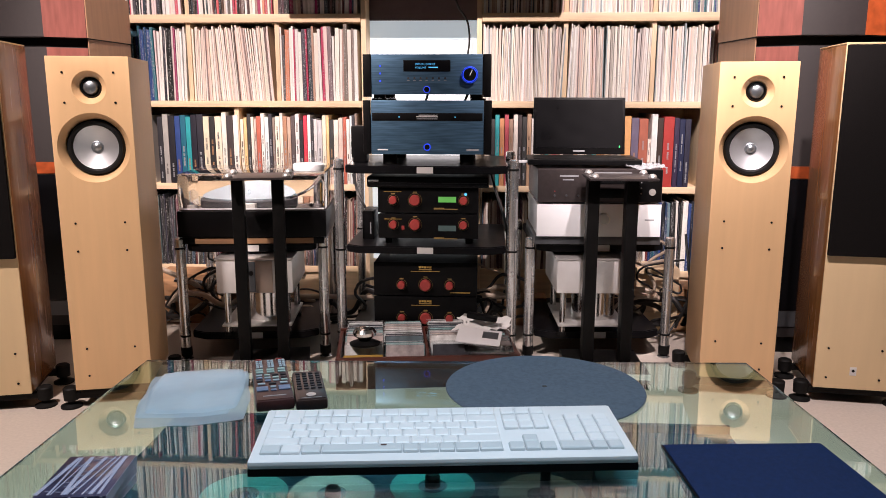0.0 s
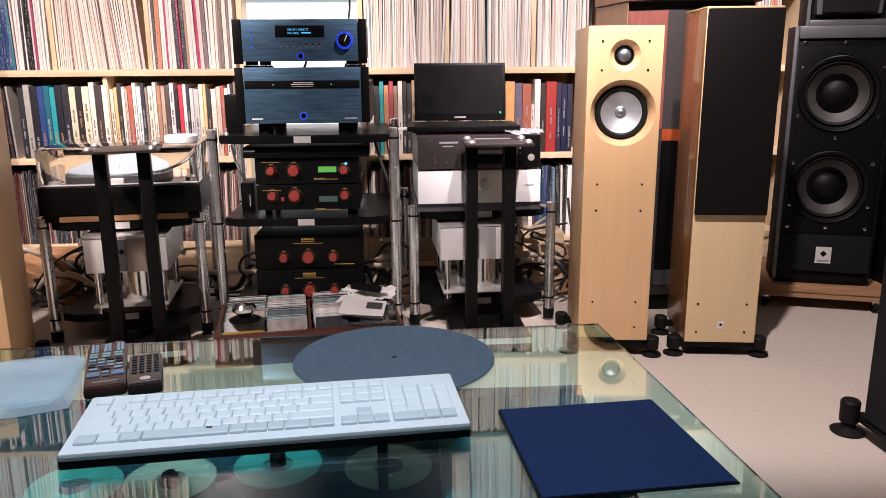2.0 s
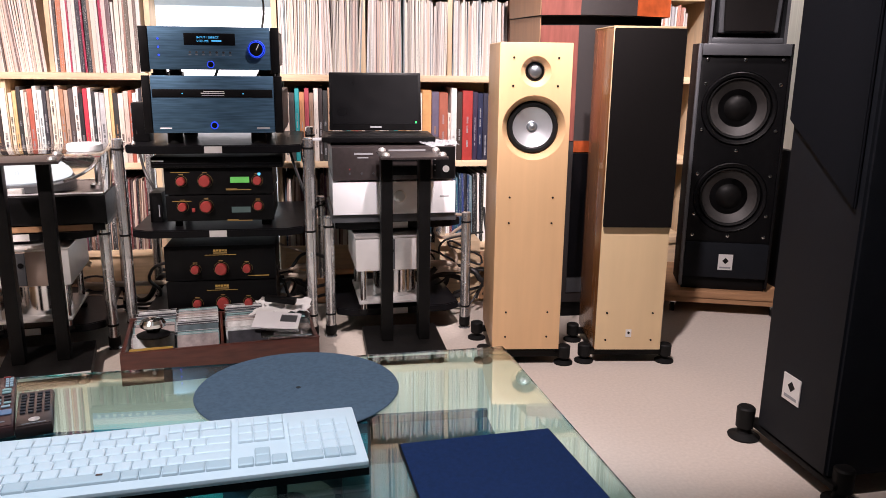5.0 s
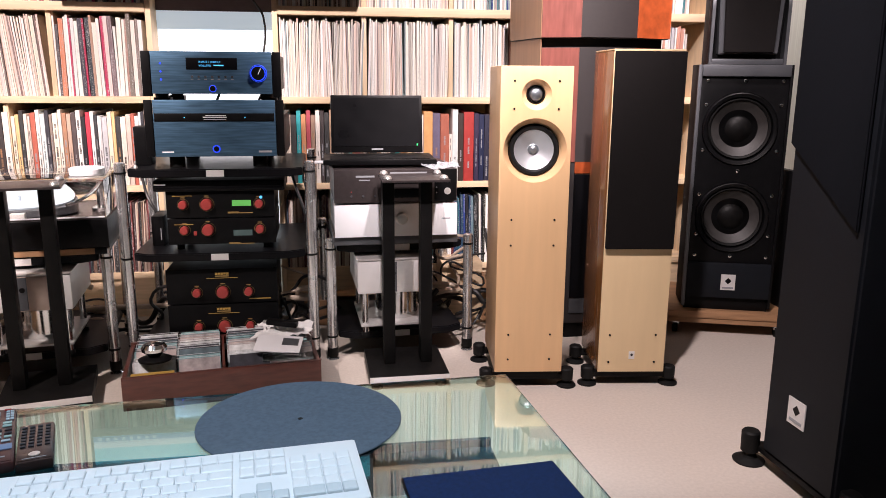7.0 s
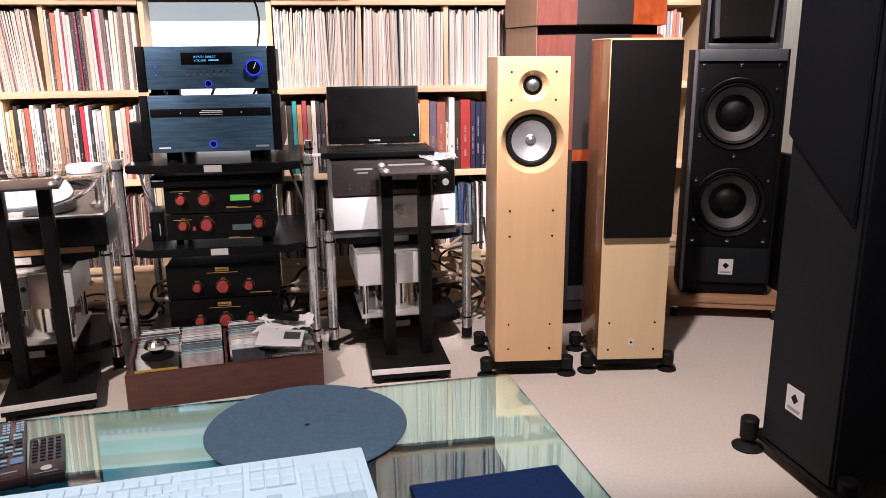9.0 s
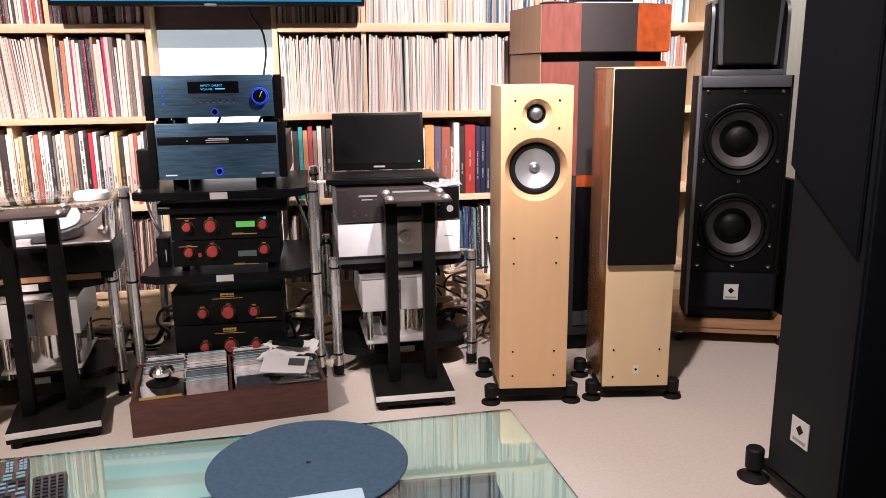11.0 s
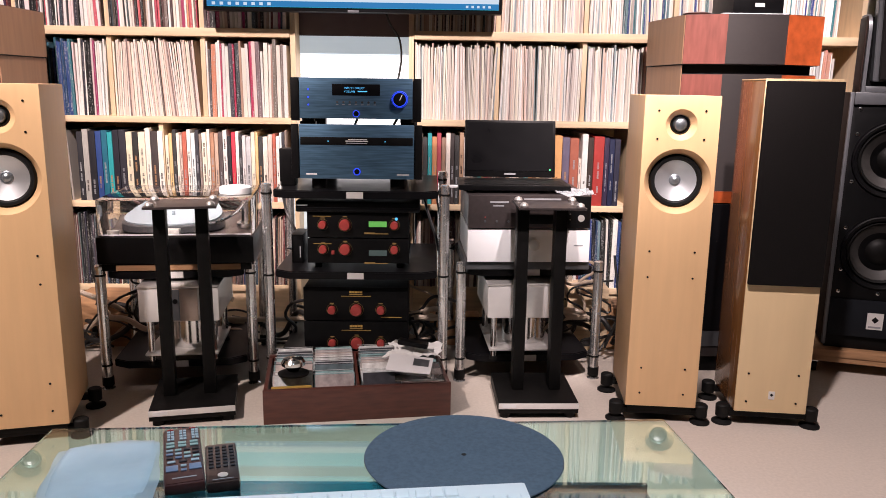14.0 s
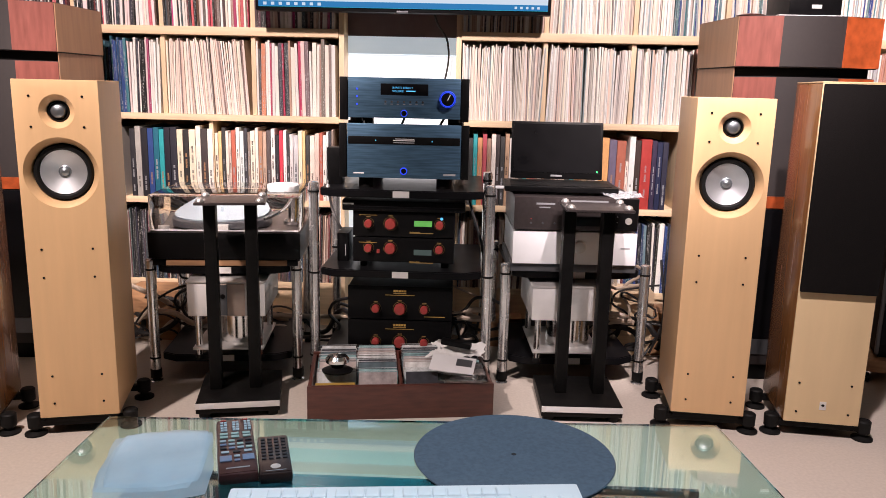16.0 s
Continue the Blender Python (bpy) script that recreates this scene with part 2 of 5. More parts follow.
def cyl(bm, c, r, h, axis="z", r2=None, seg=32, m=None):
    """A cylinder or cone whose foot stands at c and which runs h along axis."""
    g = bmesh.ops.create_cone(bm, cap_ends=True, segments=seg, radius1=r, radius2=r if r2 is None else r2, depth=h)
    turn = {"z": pose(0, 0, 0), "y": pose(0, 0, 0, -90), "x": pose(0, 0, 0, 0, 90), "-y": pose(0, 0, 0, 90)}[axis]
    mm = Matrix.Translation(c) @ turn @ Matrix.Translation((0, 0, h / 2))
    bmesh.ops.transform(bm, matrix=(m @ mm) if m is not None else mm, verts=g["verts"])
    return bm


def lathe(profile, c=(0, 0, 0), axis="z", seg=40, ring_only=False):
    """Turns a profile of (radius, height) about an axis; for '-y' height runs towards the front."""
    bm = bmesh.new()
    rings = []
    for r, h in profile:
        ring = []
        for i in range(seg):
            a = 2 * math.pi * i / seg
            x, y = r * math.cos(a), r * math.sin(a)
            p = (x, y, h) if axis == "z" else (x, -h, y)
            ring.append(bm.verts.new((p[0] + c[0], p[1] + c[1], p[2] + c[2])))
        rings.append(ring)
    for a, b in zip(rings, rings[1:] + (rings[:1] if ring_only else [])):
        for i in range(seg):
            j = (i + 1) % seg
            bm.faces.new((a[i], a[j], b[j], b[i]))
    if not ring_only:
        bm.faces.new(rings[-1])
        bm.faces.new(rings[0][::-1])
    bmesh.ops.recalc_face_normals(bm, faces=bm.faces)
    return bm


def prism(points, z0, z1, bevel=0.0):
    """An upright prism over a plan outline."""
    bm = bmesh.new()
    f = bm.faces.new([bm.verts.new((x, y, z0)) for x, y in points])
    g = bmesh.ops.extrude_face_region(bm, geom=[f])
    bmesh.ops.translate(bm, vec=(0, 0, z1 - z0), verts=[v for v in g["geom"] if isinstance(v, bmesh.types.BMVert)])
    bmesh.ops.recalc_face_normals(bm, faces=bm.faces)
    if bevel:
        bmesh.ops.bevel(bm, geom=list(bm.edges), offset=bevel, segments=2, affect="EDGES")
    return bm


def tube(points, r, seg=8):
    cu = bpy.data.curves.new("tube", "CURVE")
    cu.dimensions, cu.bevel_depth, cu.bevel_resolution, cu.resolution_u = "3D", r, 2, 6
    sp = cu.splines.new("BEZIER")
    sp.bezier_points.add(len(points) - 1)
    for b, p in zip(sp.bezier_points, points):
        b.co, b.handle_left_type, b.handle_right_type = p, "AUTO", "AUTO"
    ob = bpy.data.objects.new("tube", cu)
    me = bpy.data.meshes.new_from_object(ob)
    bm = bmesh.new()
    bm.from_mesh(me)
    bpy.data.objects.remove(ob)
    return bm


def letters(words, size, m):
    """Raised lettering in the built-in font, standing in the x-y plane before m is applied."""
    cu = bpy.data.curves.new("letters", "FONT")
    cu.body, cu.size, cu.extrude, cu.resolution_u, cu.space_character = words, size, 0.0003, 2, 1.08
    ob = bpy.data.objects.new("letters", cu)
    me = bpy.data.meshes.new_from_object(ob)
    bm = bmesh.new()
    bm.from_mesh(me)
    bpy.data.objects.remove(ob)
    bmesh.ops.transform(bm, matrix=m, verts=bm.verts)
    return bm


def mesh(name, bm, material, smooth=False):
    me = bpy.data.meshes.new(name)
    bm.to_mesh(me)
    bm.free()
    me.materials.append(material)
    if smooth:
        me.shade_smooth()
        me.set_sharp_from_angle(angle=radians(35))
    return me


def part(name, bm, material, parent, label="", smooth=True):
    ob = new(name, mesh(name, bm, material, smooth))
    ob.parent = parent
    if material in CLEAR:
        ob.visible_shadow = False
    return tagged(ob, label) if label else ob


def thing(name, label, category, m=None, group=""):
    ob = new(name)
    ob.empty_display_size = 0.05
    if m is not None:
        ob.matrix_world = m
    return tagged(ob, label, category, group)


def solid(name, bm, material, label, category, group="", kind="", m=None, smooth=True):
    ob = new(name, mesh(name, bm, material, smooth))
    if m is not None:
        ob.matrix_world = m
    return tagged(ob, label, category, group, kind)


def B(*a, **k):
    return box(bmesh.new(), *a, **k)


def C(*a, **k):
    return cyl(bmesh.new(), *a, **k)


# ---- room ----
solid("floor", B(-3.0, 3.2, -3.0, 3.7, -0.1, 0.0), CARPET, "grey-beige short pile carpet floor", "floor", kind="structure")
solid("wall_north", B(-3.0, 3.2, 3.62, 3.74, 0, 2.7), WALLP, "plain off-white painted wall behind the shelves", "wall", kind="structure")
# closing walls out of view, added and toned to shape the bounced light
solid("wall_south", B(-3.0, 3.2, -3.12, -3.0, 0, 2.7), WALLS, "unseen closing wall, its grey set to limit bounced light", "wall", kind="structure")
solid("wall_west", B(-3.12, -3.0, -3.0, 3.62, 0, 2.7), WALLS, "unseen closing wall, its grey set to limit bounced light", "wall", kind="structure")
solid("wall_east", B(3.2, 3.32, -3.0, 3.62, 0, 2.7), WALLS, "unseen closing wall, its grey set to limit bounced light", "wall", kind="structure")
solid("ceiling", B(-3.0, 3.2, -3.0, 3.62, 2.7, 2.8), CEIL, "plain pale ceiling", "ceiling", kind="structure")


# ---- shelves of records ----
FRONT = 3.235
DXL, DXR = -0.047, -0.036
solid("door_1", B(2.03, 2.9, 3.16, 3.2, 0, 2.2, 0.004), DOORP, "pale ribbed sliding door beside the shelves", "door", kind="structure")
solid("window_1", B(-0.2825, 0.1575, 3.345, 3.372, 0.2, 1.124), FROST, "bright frosted window pane between the two shelf units", "window", kind="structure")
solid("window_2", B(-0.2825, 0.1575, 3.34, 3.372, 1.1245, 1.193), FROST2, "shaded upper strip of the frosted window", "window", kind="structure")
solid("trim_1", B(-0.2825, 0.1575, 3.335, 3.374, 1.1935, 2.3), mat("mauve_grey_board", (0.17, 0.13, 0.14), 0.6, var=0.1), "dark mauve-grey board above the frosted window", "trim", kind="structure")

BOARDS = [(0.16, 0.185), (0.507, 0.532), (0.846, 0.871), (1.179, 1.211), (1.54, 1.565), (1.895, 1.92), (2.25, 2.275)]


def bookcase(x0, x1, dividers, lower):
    unit = thing("bookcase", "tall pine record shelf packed with records and books", "bookcase")
    for x in (x0, x1 - 0.02):
        part("side_panel", B(x, x + 0.02, FRONT + 0.004, 3.56, 0, 2.3, 0.001), PINEV, unit)
    for z0, z1 in BOARDS:
        part("shelf", B(x0 + 0.021, x1 - 0.021, FRONT, 3.555, z0, z1, 0.002), PINE, unit)
    part("plinth", B(x0 + 0.021, x1 - 0.021, FRONT + 0.01, 3.25 + FRONT - 3.22, 0.0, 0.1595), PINE, unit)
    part("back_panel", B(x0 + 0.021, x1 - 0.021, 3.561, 3.568, 0.02, 2.29), PINE, unit)
    for x in dividers:
        part("divider", B(x - 0.009, x + 0.009, FRONT + 0.014, 3.55, 0.8715, 1.1785, 0.001), PINEV, unit)
        part("divider", B(x - 0.009, x + 0.009, FRONT + 0.014, 3.55, 1.2115, 1.5395, 0.001), PINEV, unit)
    for x in lower:
        part("divider", B(x - 0.009, x + 0.009, FRONT + 0.014, 3.55, 0.5325, 0.8455, 0.001), PINEV, unit)
        part("divider", B(x - 0.009, x + 0.009, FRONT + 0.003, 3.55, 0.1855, 0.5065, 0.001), PINEV, unit)
    return unit


LEFT_DIV, LEFT_LOW = [-1.71, -1.36, -1.008, -0.645], [-1.53, -0.826]
RIGHT_DIV, RIGHT_LOW = [0.507, 0.85, 1.2, 1.56], [0.684, 1.064, 1.41]
bookcase(-2.1, -0.283, LEFT_DIV, LEFT_LOW)
bookcase(0.158, 1.945, RIGHT_DIV, RIGHT_LOW)

CREAM = [(0.78, 0.68, 0.57), (0.8, 0.74, 0.64), (0.74, 0.62, 0.53), (0.8, 0.76, 0.7), (0.66, 0.53, 0.46), (0.78, 0.66, 0.6), (0.8, 0.72, 0.58), (0.56, 0.42, 0.34), (0.72, 0.6, 0.55), (0.8, 0.78, 0.73), (0.79, 0.72, 0.66), (0.2, 0.15, 0.14)]
PALE = [(0.78, 0.74, 0.68), (0.8, 0.78, 0.74), (0.68, 0.62, 0.55), (0.74, 0.72, 0.7), (0.78, 0.7, 0.6), (0.6, 0.55, 0.5), (0.8, 0.76, 0.66), (0.42, 0.36, 0.33), (0.72, 0.56, 0.46), (0.8, 0.79, 0.76), (0.3, 0.36, 0.38)]
DARKS = [(0.02, 0.02, 0.025), (0.03, 0.03, 0.035), (0.06, 0.05, 0.05), (0.02, 0.05, 0.09), (0.5, 0.47, 0.43), (0.015, 0.015, 0.015), (0.12, 0.03, 0.03)]
BLUES = [(0.02, 0.05, 0.14), (0.02, 0.1, 0.14), (0.02, 0.02, 0.03), (0.04, 0.16, 0.2), (0.12, 0.2, 0.22), (0.03, 0.06, 0.2)]
MIXED = [(0.03, 0.03, 0.035), (0.78, 0.75, 0.7), (0.5, 0.1, 0.12), (0.05, 0.05, 0.06), (0.75, 0.6, 0.6), (0.35, 0.05, 0.14), (0.7, 0.66, 0.62), (0.02, 0.02, 0.02), (0.8, 0.78, 0.75)]
BOXY = [(0.12, 0.1, 0.1), (0.66, 0.5, 0.4), (0.72, 0.66, 0.58), (0.72, 0.55, 0.52), (0.4, 0.05, 0.1), (0.62, 0.27, 0.16), (0.68, 0.5, 0.48), (0.76, 0.68, 0.6), (0.06, 0.06, 0.07), (0.75, 0.7, 0.64), (0.4, 0.25, 0.2), (0.78, 0.76, 0.72), (0.2, 0.16, 0.15)]
BROWNS = [(0.08, 0.05, 0.045), (0.2, 0.12, 0.09), (0.4, 0.3, 0.24), (0.03, 0.03, 0.03), (0.55, 0.45, 0.38), (0.1, 0.03, 0.04), (0.05, 0.07, 0.09)]


def records(name, x0, x1, z, top, palette, thick, skip, label, lean=0.0):
    """A packed run of sleeves standing on a shelf: each one a thin board of its own thickness, height, lean and colour."""
    verts, faces, cols = [], [], []
    dx = DXL if x0 < 0 else DXR
    x0, x1 = x0 + dx, min(x1 + dx, 1.84)
    x = x0
    rng = random.Random(int((x0 * 97 + z * 313) * 1000))
    tilt = 0.0
    while x < x1:
        t = thick * rng.uniform(0.55, 1.5)
        if x + t > x1 or any(abs(x + t / 2 - s) < 0.0096 + t / 2 for s in skip):
            x += 0.002
            continue
        h = min(top, rng.gauss(top - 0.016, 0.006) if rng.random() > 0.08 else top - rng.uniform(0.02, 0.05))
        y = FRONT + 0.006 + abs(rng.gauss(0, 0.004))
        tilt = 0.9 * tilt + rng.gauss(0, 0.0022) + 0.1 * lean * math.sin(math.pi * (x - x0) / (x1 - x0))
        c = rng.choice(palette)
        k = rng.uniform(0.85, 1.1)
        c = [min(0.82, v * k + rng.uniform(-0.012, 0.012)) if v > 0.03 else v for v in c]
        n = len(verts)
        for px, py, pz in ((0, 0, 0), (t, 0, 0), (t, 0.3, 0), (0, 0.3, 0), (0, 0, h), (t, 0, h), (t, 0.3, h), (0, 0.3, h)):
            verts.append((x + px * 0.89 + tilt * (1 if pz else 0), y + py, z + pz))
            cols.append((*c, 1))
        faces += [(n, n + 3, n + 2, n + 1), (n + 4, n + 5, n + 6, n + 7), (n, n + 1, n + 5, n + 4), (n + 1, n + 2, n + 6, n + 5), (n + 2, n + 3, n + 7, n + 6), (n + 3, n, n + 4, n + 7)]
        x += t
    me = bpy.data.meshes.new(name)
    me.from_pydata(verts, [], faces)
    at = me.color_attributes.new("card", "FLOAT_COLOR", "POINT")
    at.data.foreach_set("color", np.array(cols, dtype=np.float32).ravel())
    me.materials.append(CARD)
    return tagged(new(name, me), label, "records", kind="stuff")


LP = "packed row of thin cream and white record sleeves on a pine shelf"
for x0, x1, pal, th in [(-2.02, -1.2, DARKS, 0.006), (-1.2, -1.1, BLUES, 0.011), (-1.1, -0.96, MIXED, 0.008), (-0.945, -0.61, CREAM, 0.0056), (-0.587, -0.262, BOXY, 0.0125)]:
    records("record_row", x0, x1, 0.8715, 0.302, pal, th, LEFT_DIV, LP if pal is CREAM else "packed row of coloured record sleeves and box sets on a pine shelf", -0.022 if pal is CREAM else 0.0)
for x0, x1, pal, th in [(-2.02, -1.06, DARKS + MIXED, 0.008), (-1.06, -0.6, BROWNS + MIXED + BOXY + PALE[:5], 0.009), (-0.587, -0.262, DARKS + BROWNS + MIXED + PALE[:4], 0.01)]:
    records("record_row", x0, x1, 1.2115, 0.318, pal, th, LEFT_DIV, "packed row of dark record sleeves on a pine shelf")
for x0, x1, pal, th in [(0.22, 0.7, CREAM + PALE, 0.0042), (0.7, 1.12, PALE, 0.0052), (1.12, 2.2, [(0.6, 0.58, 0.55), (0.72, 0.7, 0.66), (0.78, 0.74, 0.68), (0.42, 0.42, 0.43), (0.5, 0.25, 0.18)], 0.007)]:
    records("record_row", x0, x1, 0.8715, 0.302, pal, th, RIGHT_DIV, LP)
for x0, x1, pal, th in [(0.22, 0.5, BROWNS + PALE, 0.006), (0.5, 0.98, PALE + CREAM, 0.0048), (0.98, 2.2, PALE + BLUES[3:], 0.0065)]:
    records("record_row", x0, x1, 1.2115, 0.318, pal, th, RIGHT_DIV, LP)
for z in (1.5655, 1.9205):
    for x0, x1, pal, th in [(-2.02, -0.9, PALE + BOXY, 0.008), (-0.9, -0.262, CREAM + BROWNS + DARKS, 0.008), (0.22, 0.9, PALE + CREAM, 0.006), (0.9, 2.2, PALE + CREAM + DARKS[:3], 0.008)]:
        records("record_row", x0, x1, z, 0.316, pal, th, [], "packed row of pale and dark record sleeves on a high shelf")
records("record_row", -2.02, -0.262, 0.1855, 0.3, DARKS + BROWNS, 0.006, LEFT_LOW, "packed row of dark record sleeves on a low shelf")
records("record_row", 0.22, 0.7, 0.1855, 0.3, BROWNS + CREAM[:3], 0.009, RIGHT_LOW, "packed row of brown and tan albums on a low shelf")
records("record_row", 0.7, 1.4, 0.1855, 0.3, BLUES + DARKS + PALE[:2], 0.008, RIGHT_LOW, "packed row of dark and blue record sleeves on a low shelf")
records("record_row", 1.4, 2.2, 0.1855, 0.3, PALE, 0.008, RIGHT_LOW, "packed row of pale record sleeves on a low shelf")
records("record_row", -2.02, -1.14, 0.5325, 0.29, DARKS, 0.012, LEFT_LOW, "packed row of dark box sets on a pine shelf")
records("record_row", 1.09, 2.2, 0.5325, 0.29, PALE + BROWNS[:3], 0.012, RIGHT_LOW, "packed row of dark box sets on a pine shelf")


def book(x, t, h, colour, y=0.0, title=True):
    """A thick album or box set: rounded spine with a printed block."""
    b = thing("boxed_album", "thick boxed record album standing on a pine shelf", "album", pose(x + (DXL if x < 0 else DXR), FRONT + 0.008 + y, 0.5323), "boxed albums on the middle shelves")
    m = mat("album_cloth", colour, 0.55, var=0.12, scale=40, bump=0.1, bscale=400, spec=0.2)
    part("cover", B(0.0005, t - 0.0005, 0, 0.29, 0, h, 0.0015), m, b)
    if title:
        dark = sum(colour) > 0.9
        ink = (BROWNP if random.random() > 0.4 else GREYTRIM) if dark else (OLDWOOD if random.random() > 0.6 else GREYP)
        w, z = min(0.0075, t * random.uniform(0.22, 0.42)), h * random.uniform(0.06, 0.3)
        bars = bmesh.new()
        for k in range(random.randint(2, 4)):
            for q in range(random.randint(3, 10)):
                if z + 0.004 > h * 0.95:
                    break
                s = random.uniform(0.0018, 0.0034)
                box(bars, t / 2 - w / 2, t / 2 + w * random.uniform(0.3, 0.5), -0.0005, 0.002, z, z + s)
                z += s + 0.0014
            z += random.choice((0.004, 0.008, 0.03))
        tagged(part("lettering", bars, ink, b), kind="stuff")
    return b


random.seed(4)
LEFTBOOKS = [(0.03, 0.03, 0.035), (0.35, 0.34, 0.32), (0.02, 0.02, 0.025), (0.03, 0.06, 0.2), (0.02, 0.12, 0.18), (0.03, 0.3, 0.33), (0.02, 0.02, 0.03), (0.03, 0.03, 0.04),
             (0.66, 0.6, 0.45), (0.03, 0.03, 0.03), (0.74, 0.66, 0.52), (0.72, 0.7, 0.62), (0.06, 0.05, 0.05), (0.78, 0.74, 0.68)]
x = -1.115
for i, c in enumerate(LEFTBOOKS):
    t = random.uniform(0.02, 0.028)
    book(x, t, random.uniform(0.272, 0.292), c)
    x += t + 0.0006
x = -0.765
POOL = [(0.76, 0.68, 0.54), (0.72, 0.5, 0.25), (0.05, 0.05, 0.05), (0.74, 0.66, 0.58), (0.62, 0.5, 0.44), (0.45, 0.13, 0.09), (0.78, 0.74, 0.7), (0.68, 0.74, 0.74), (0.05, 0.05, 0.06), (0.25, 0.2, 0.17), (0.78, 0.72, 0.6),
        (0.76, 0.7, 0.62), (0.4, 0.22, 0.14), (0.5, 0.36, 0.28), (0.1, 0.08, 0.08), (0.75, 0.72, 0.7), (0.03, 0.03, 0.035), (0.55, 0.05, 0.08), (0.8, 0.78, 0.76), (0.05, 0.05, 0.055), (0.6, 0.58, 0.58), (0.5, 0.5, 0.52)]
i = 0
while x < -0.28:
    t = random.uniform(0.009, 0.02)
    book(x, t, random.uniform(0.262, 0.29), POOL[i % len(POOL)])
    x, i = x + t + 0.0006, i + 1
x = 0.228
for i, c in enumerate([(0.7, 0.6, 0.5), (0.05, 0.05, 0.05), (0.04, 0.3, 0.32), (0.5, 0.24, 0.12), (0.4, 0.08, 0.1), (0.3, 0.2, 0.15), (0.72, 0.66, 0.6), (0.06, 0.05, 0.05), (0.05, 0.05, 0.05), (0.45, 0.3, 0.2), (0.75, 0.72, 0.68)] * 3):
    t = random.uniform(0.012, 0.022)
    if x + t > 0.7:
        break
    book(x, t, random.uniform(0.268, 0.29), c)
    x += t + 0.0006
x = 0.737
for t, h, c in [(0.012, 0.27, (0.45, 0.38, 0.32)), (0.014, 0.275, (0.25, 0.2, 0.18)), (0.012, 0.27, (0.78, 0.72, 0.62)), (0.037, 0.282, (0.66, 0.36, 0.15)), (0.03, 0.275, (0.14, 0.12, 0.18)), (0.036, 0.272, (0.36, 0.12, 0.08)), (0.012, 0.19, (0.76, 0.62, 0.55)),
                (0.024, 0.29, (0.66, 0.68, 0.66)), (0.022, 0.275, (0.05, 0.035, 0.03)), (0.042, 0.28, (0.36, 0.045, 0.04)), (0.02, 0.275, (0.04, 0.03, 0.06)), (0.022, 0.27, (0.02, 0.025, 0.06)), (0.022, 0.27, (0.03, 0.03, 0.05))]:
    book(x, t, h, c)
    x += t + 0.0006

# ---- television over the gap ----
tv = thing("television", "large black flat television, its lit screen showing a blue desktop bar", "television", pose(-0.0455, 3.13, 1.267) @ Matrix.Diagonal((1.0455, 1, 1.0455, 1)))
part("bezel", B(-0.53, 0.53, 0, 0.05, 0, 0.62, 0.004), BLACK, tv)
part("screen", B(-0.518, 0.518, -0.003, 0.002, 0.014, 0.605), TVTEAL, tv)
part("window_strip", B(-0.518, 0.518, -0.0042, -0.0031, 0.0345, 0.06), TVWHITE, tv)
part("image_band", B(-0.518, 0.518, -0.0042, -0.0031, 0.117, 0.16), TVDEEP, tv)
part("upper_image", B(-0.518, 0.518, -0.0042, -0.0031, 0.25, 0.605), TVNAVY, tv)
bar = part("task_bar", B(-0.518, 0.518, -0.0045, -0.0032, 0.0145, 0.034), TVBLUE, tv)
for k in range(8):
    part("icon", B(-0.5 + 0.028 * k, -0.488 + 0.028 * k, -0.0056, -0.0047, 0.019, 0.029), TVWHITE, bar)
for k in range(5):
    part("icon", B(0.4 + 0.02 * k, 0.409 + 0.02 * k, -0.0056, -0.0047, 0.02, 0.028), TVWHITE, bar)
part("badge", B(-0.02, 0.02, -0.006, 0.001, -0.003, 0.006, 0.001), GREYTRIM, tv)
part("wall_mount", B(-0.14, 0.14, 0.051, 0.2, 0.2, 0.42), BLACKM, tv)
part("power_cable", tube([(0.1, 0.12, 0.05), (0.12, 0.15, -0.02), (0.16, 0.18, -0.09), (0.14, 0.19, -0.3)], 0.004), CABLE, tv)


# ---- loudspeakers ----
def cut(bm, tools):
    """Takes the tools away from a mesh."""
    a = bpy.data.objects.new("a", mesh("a", bm, BIRCH))
    scene.collection.objects.link(a)
    extra = []
    for k in tools:
        o = bpy.data.objects.new("k", mesh("k", k, BIRCH))
        scene.collection.objects.link(o)
        md = a.modifiers.new("cut", "BOOLEAN")
        md.operation, md.object, md.solver = "DIFFERENCE", o, "EXACT"
        extra.append(o)
    me = bpy.data.meshes.new_from_object(a.evaluated_get(bpy.context.evaluated_depsgraph_get()))
    out = bmesh.new()
    out.from_mesh(me)
    for o in (a, *extra):
        bpy.data.objects.remove(o)
    return out


def feet(sp, xs, ys, plate):
    for y in ys:
        part("outrigger", B(xs[0], xs[1], y - 0.012, y + 0.012, 0.026, 0.044, 0.003), BLACKM, sp)
        for x in xs:
            part("foot", lathe([(0.0, 0.0), (0.03, 0.0), (0.03, 0.005), (0.011, 0.013), (0.009, 0.02), (0.02, 0.022), (0.021, 0.056), (0.017, 0.06)], (x, y, 0)), RUBBER, sp)
    part("base_plate", B(*plate, 0.04, 0.055, 0.002), BLACKM, sp)


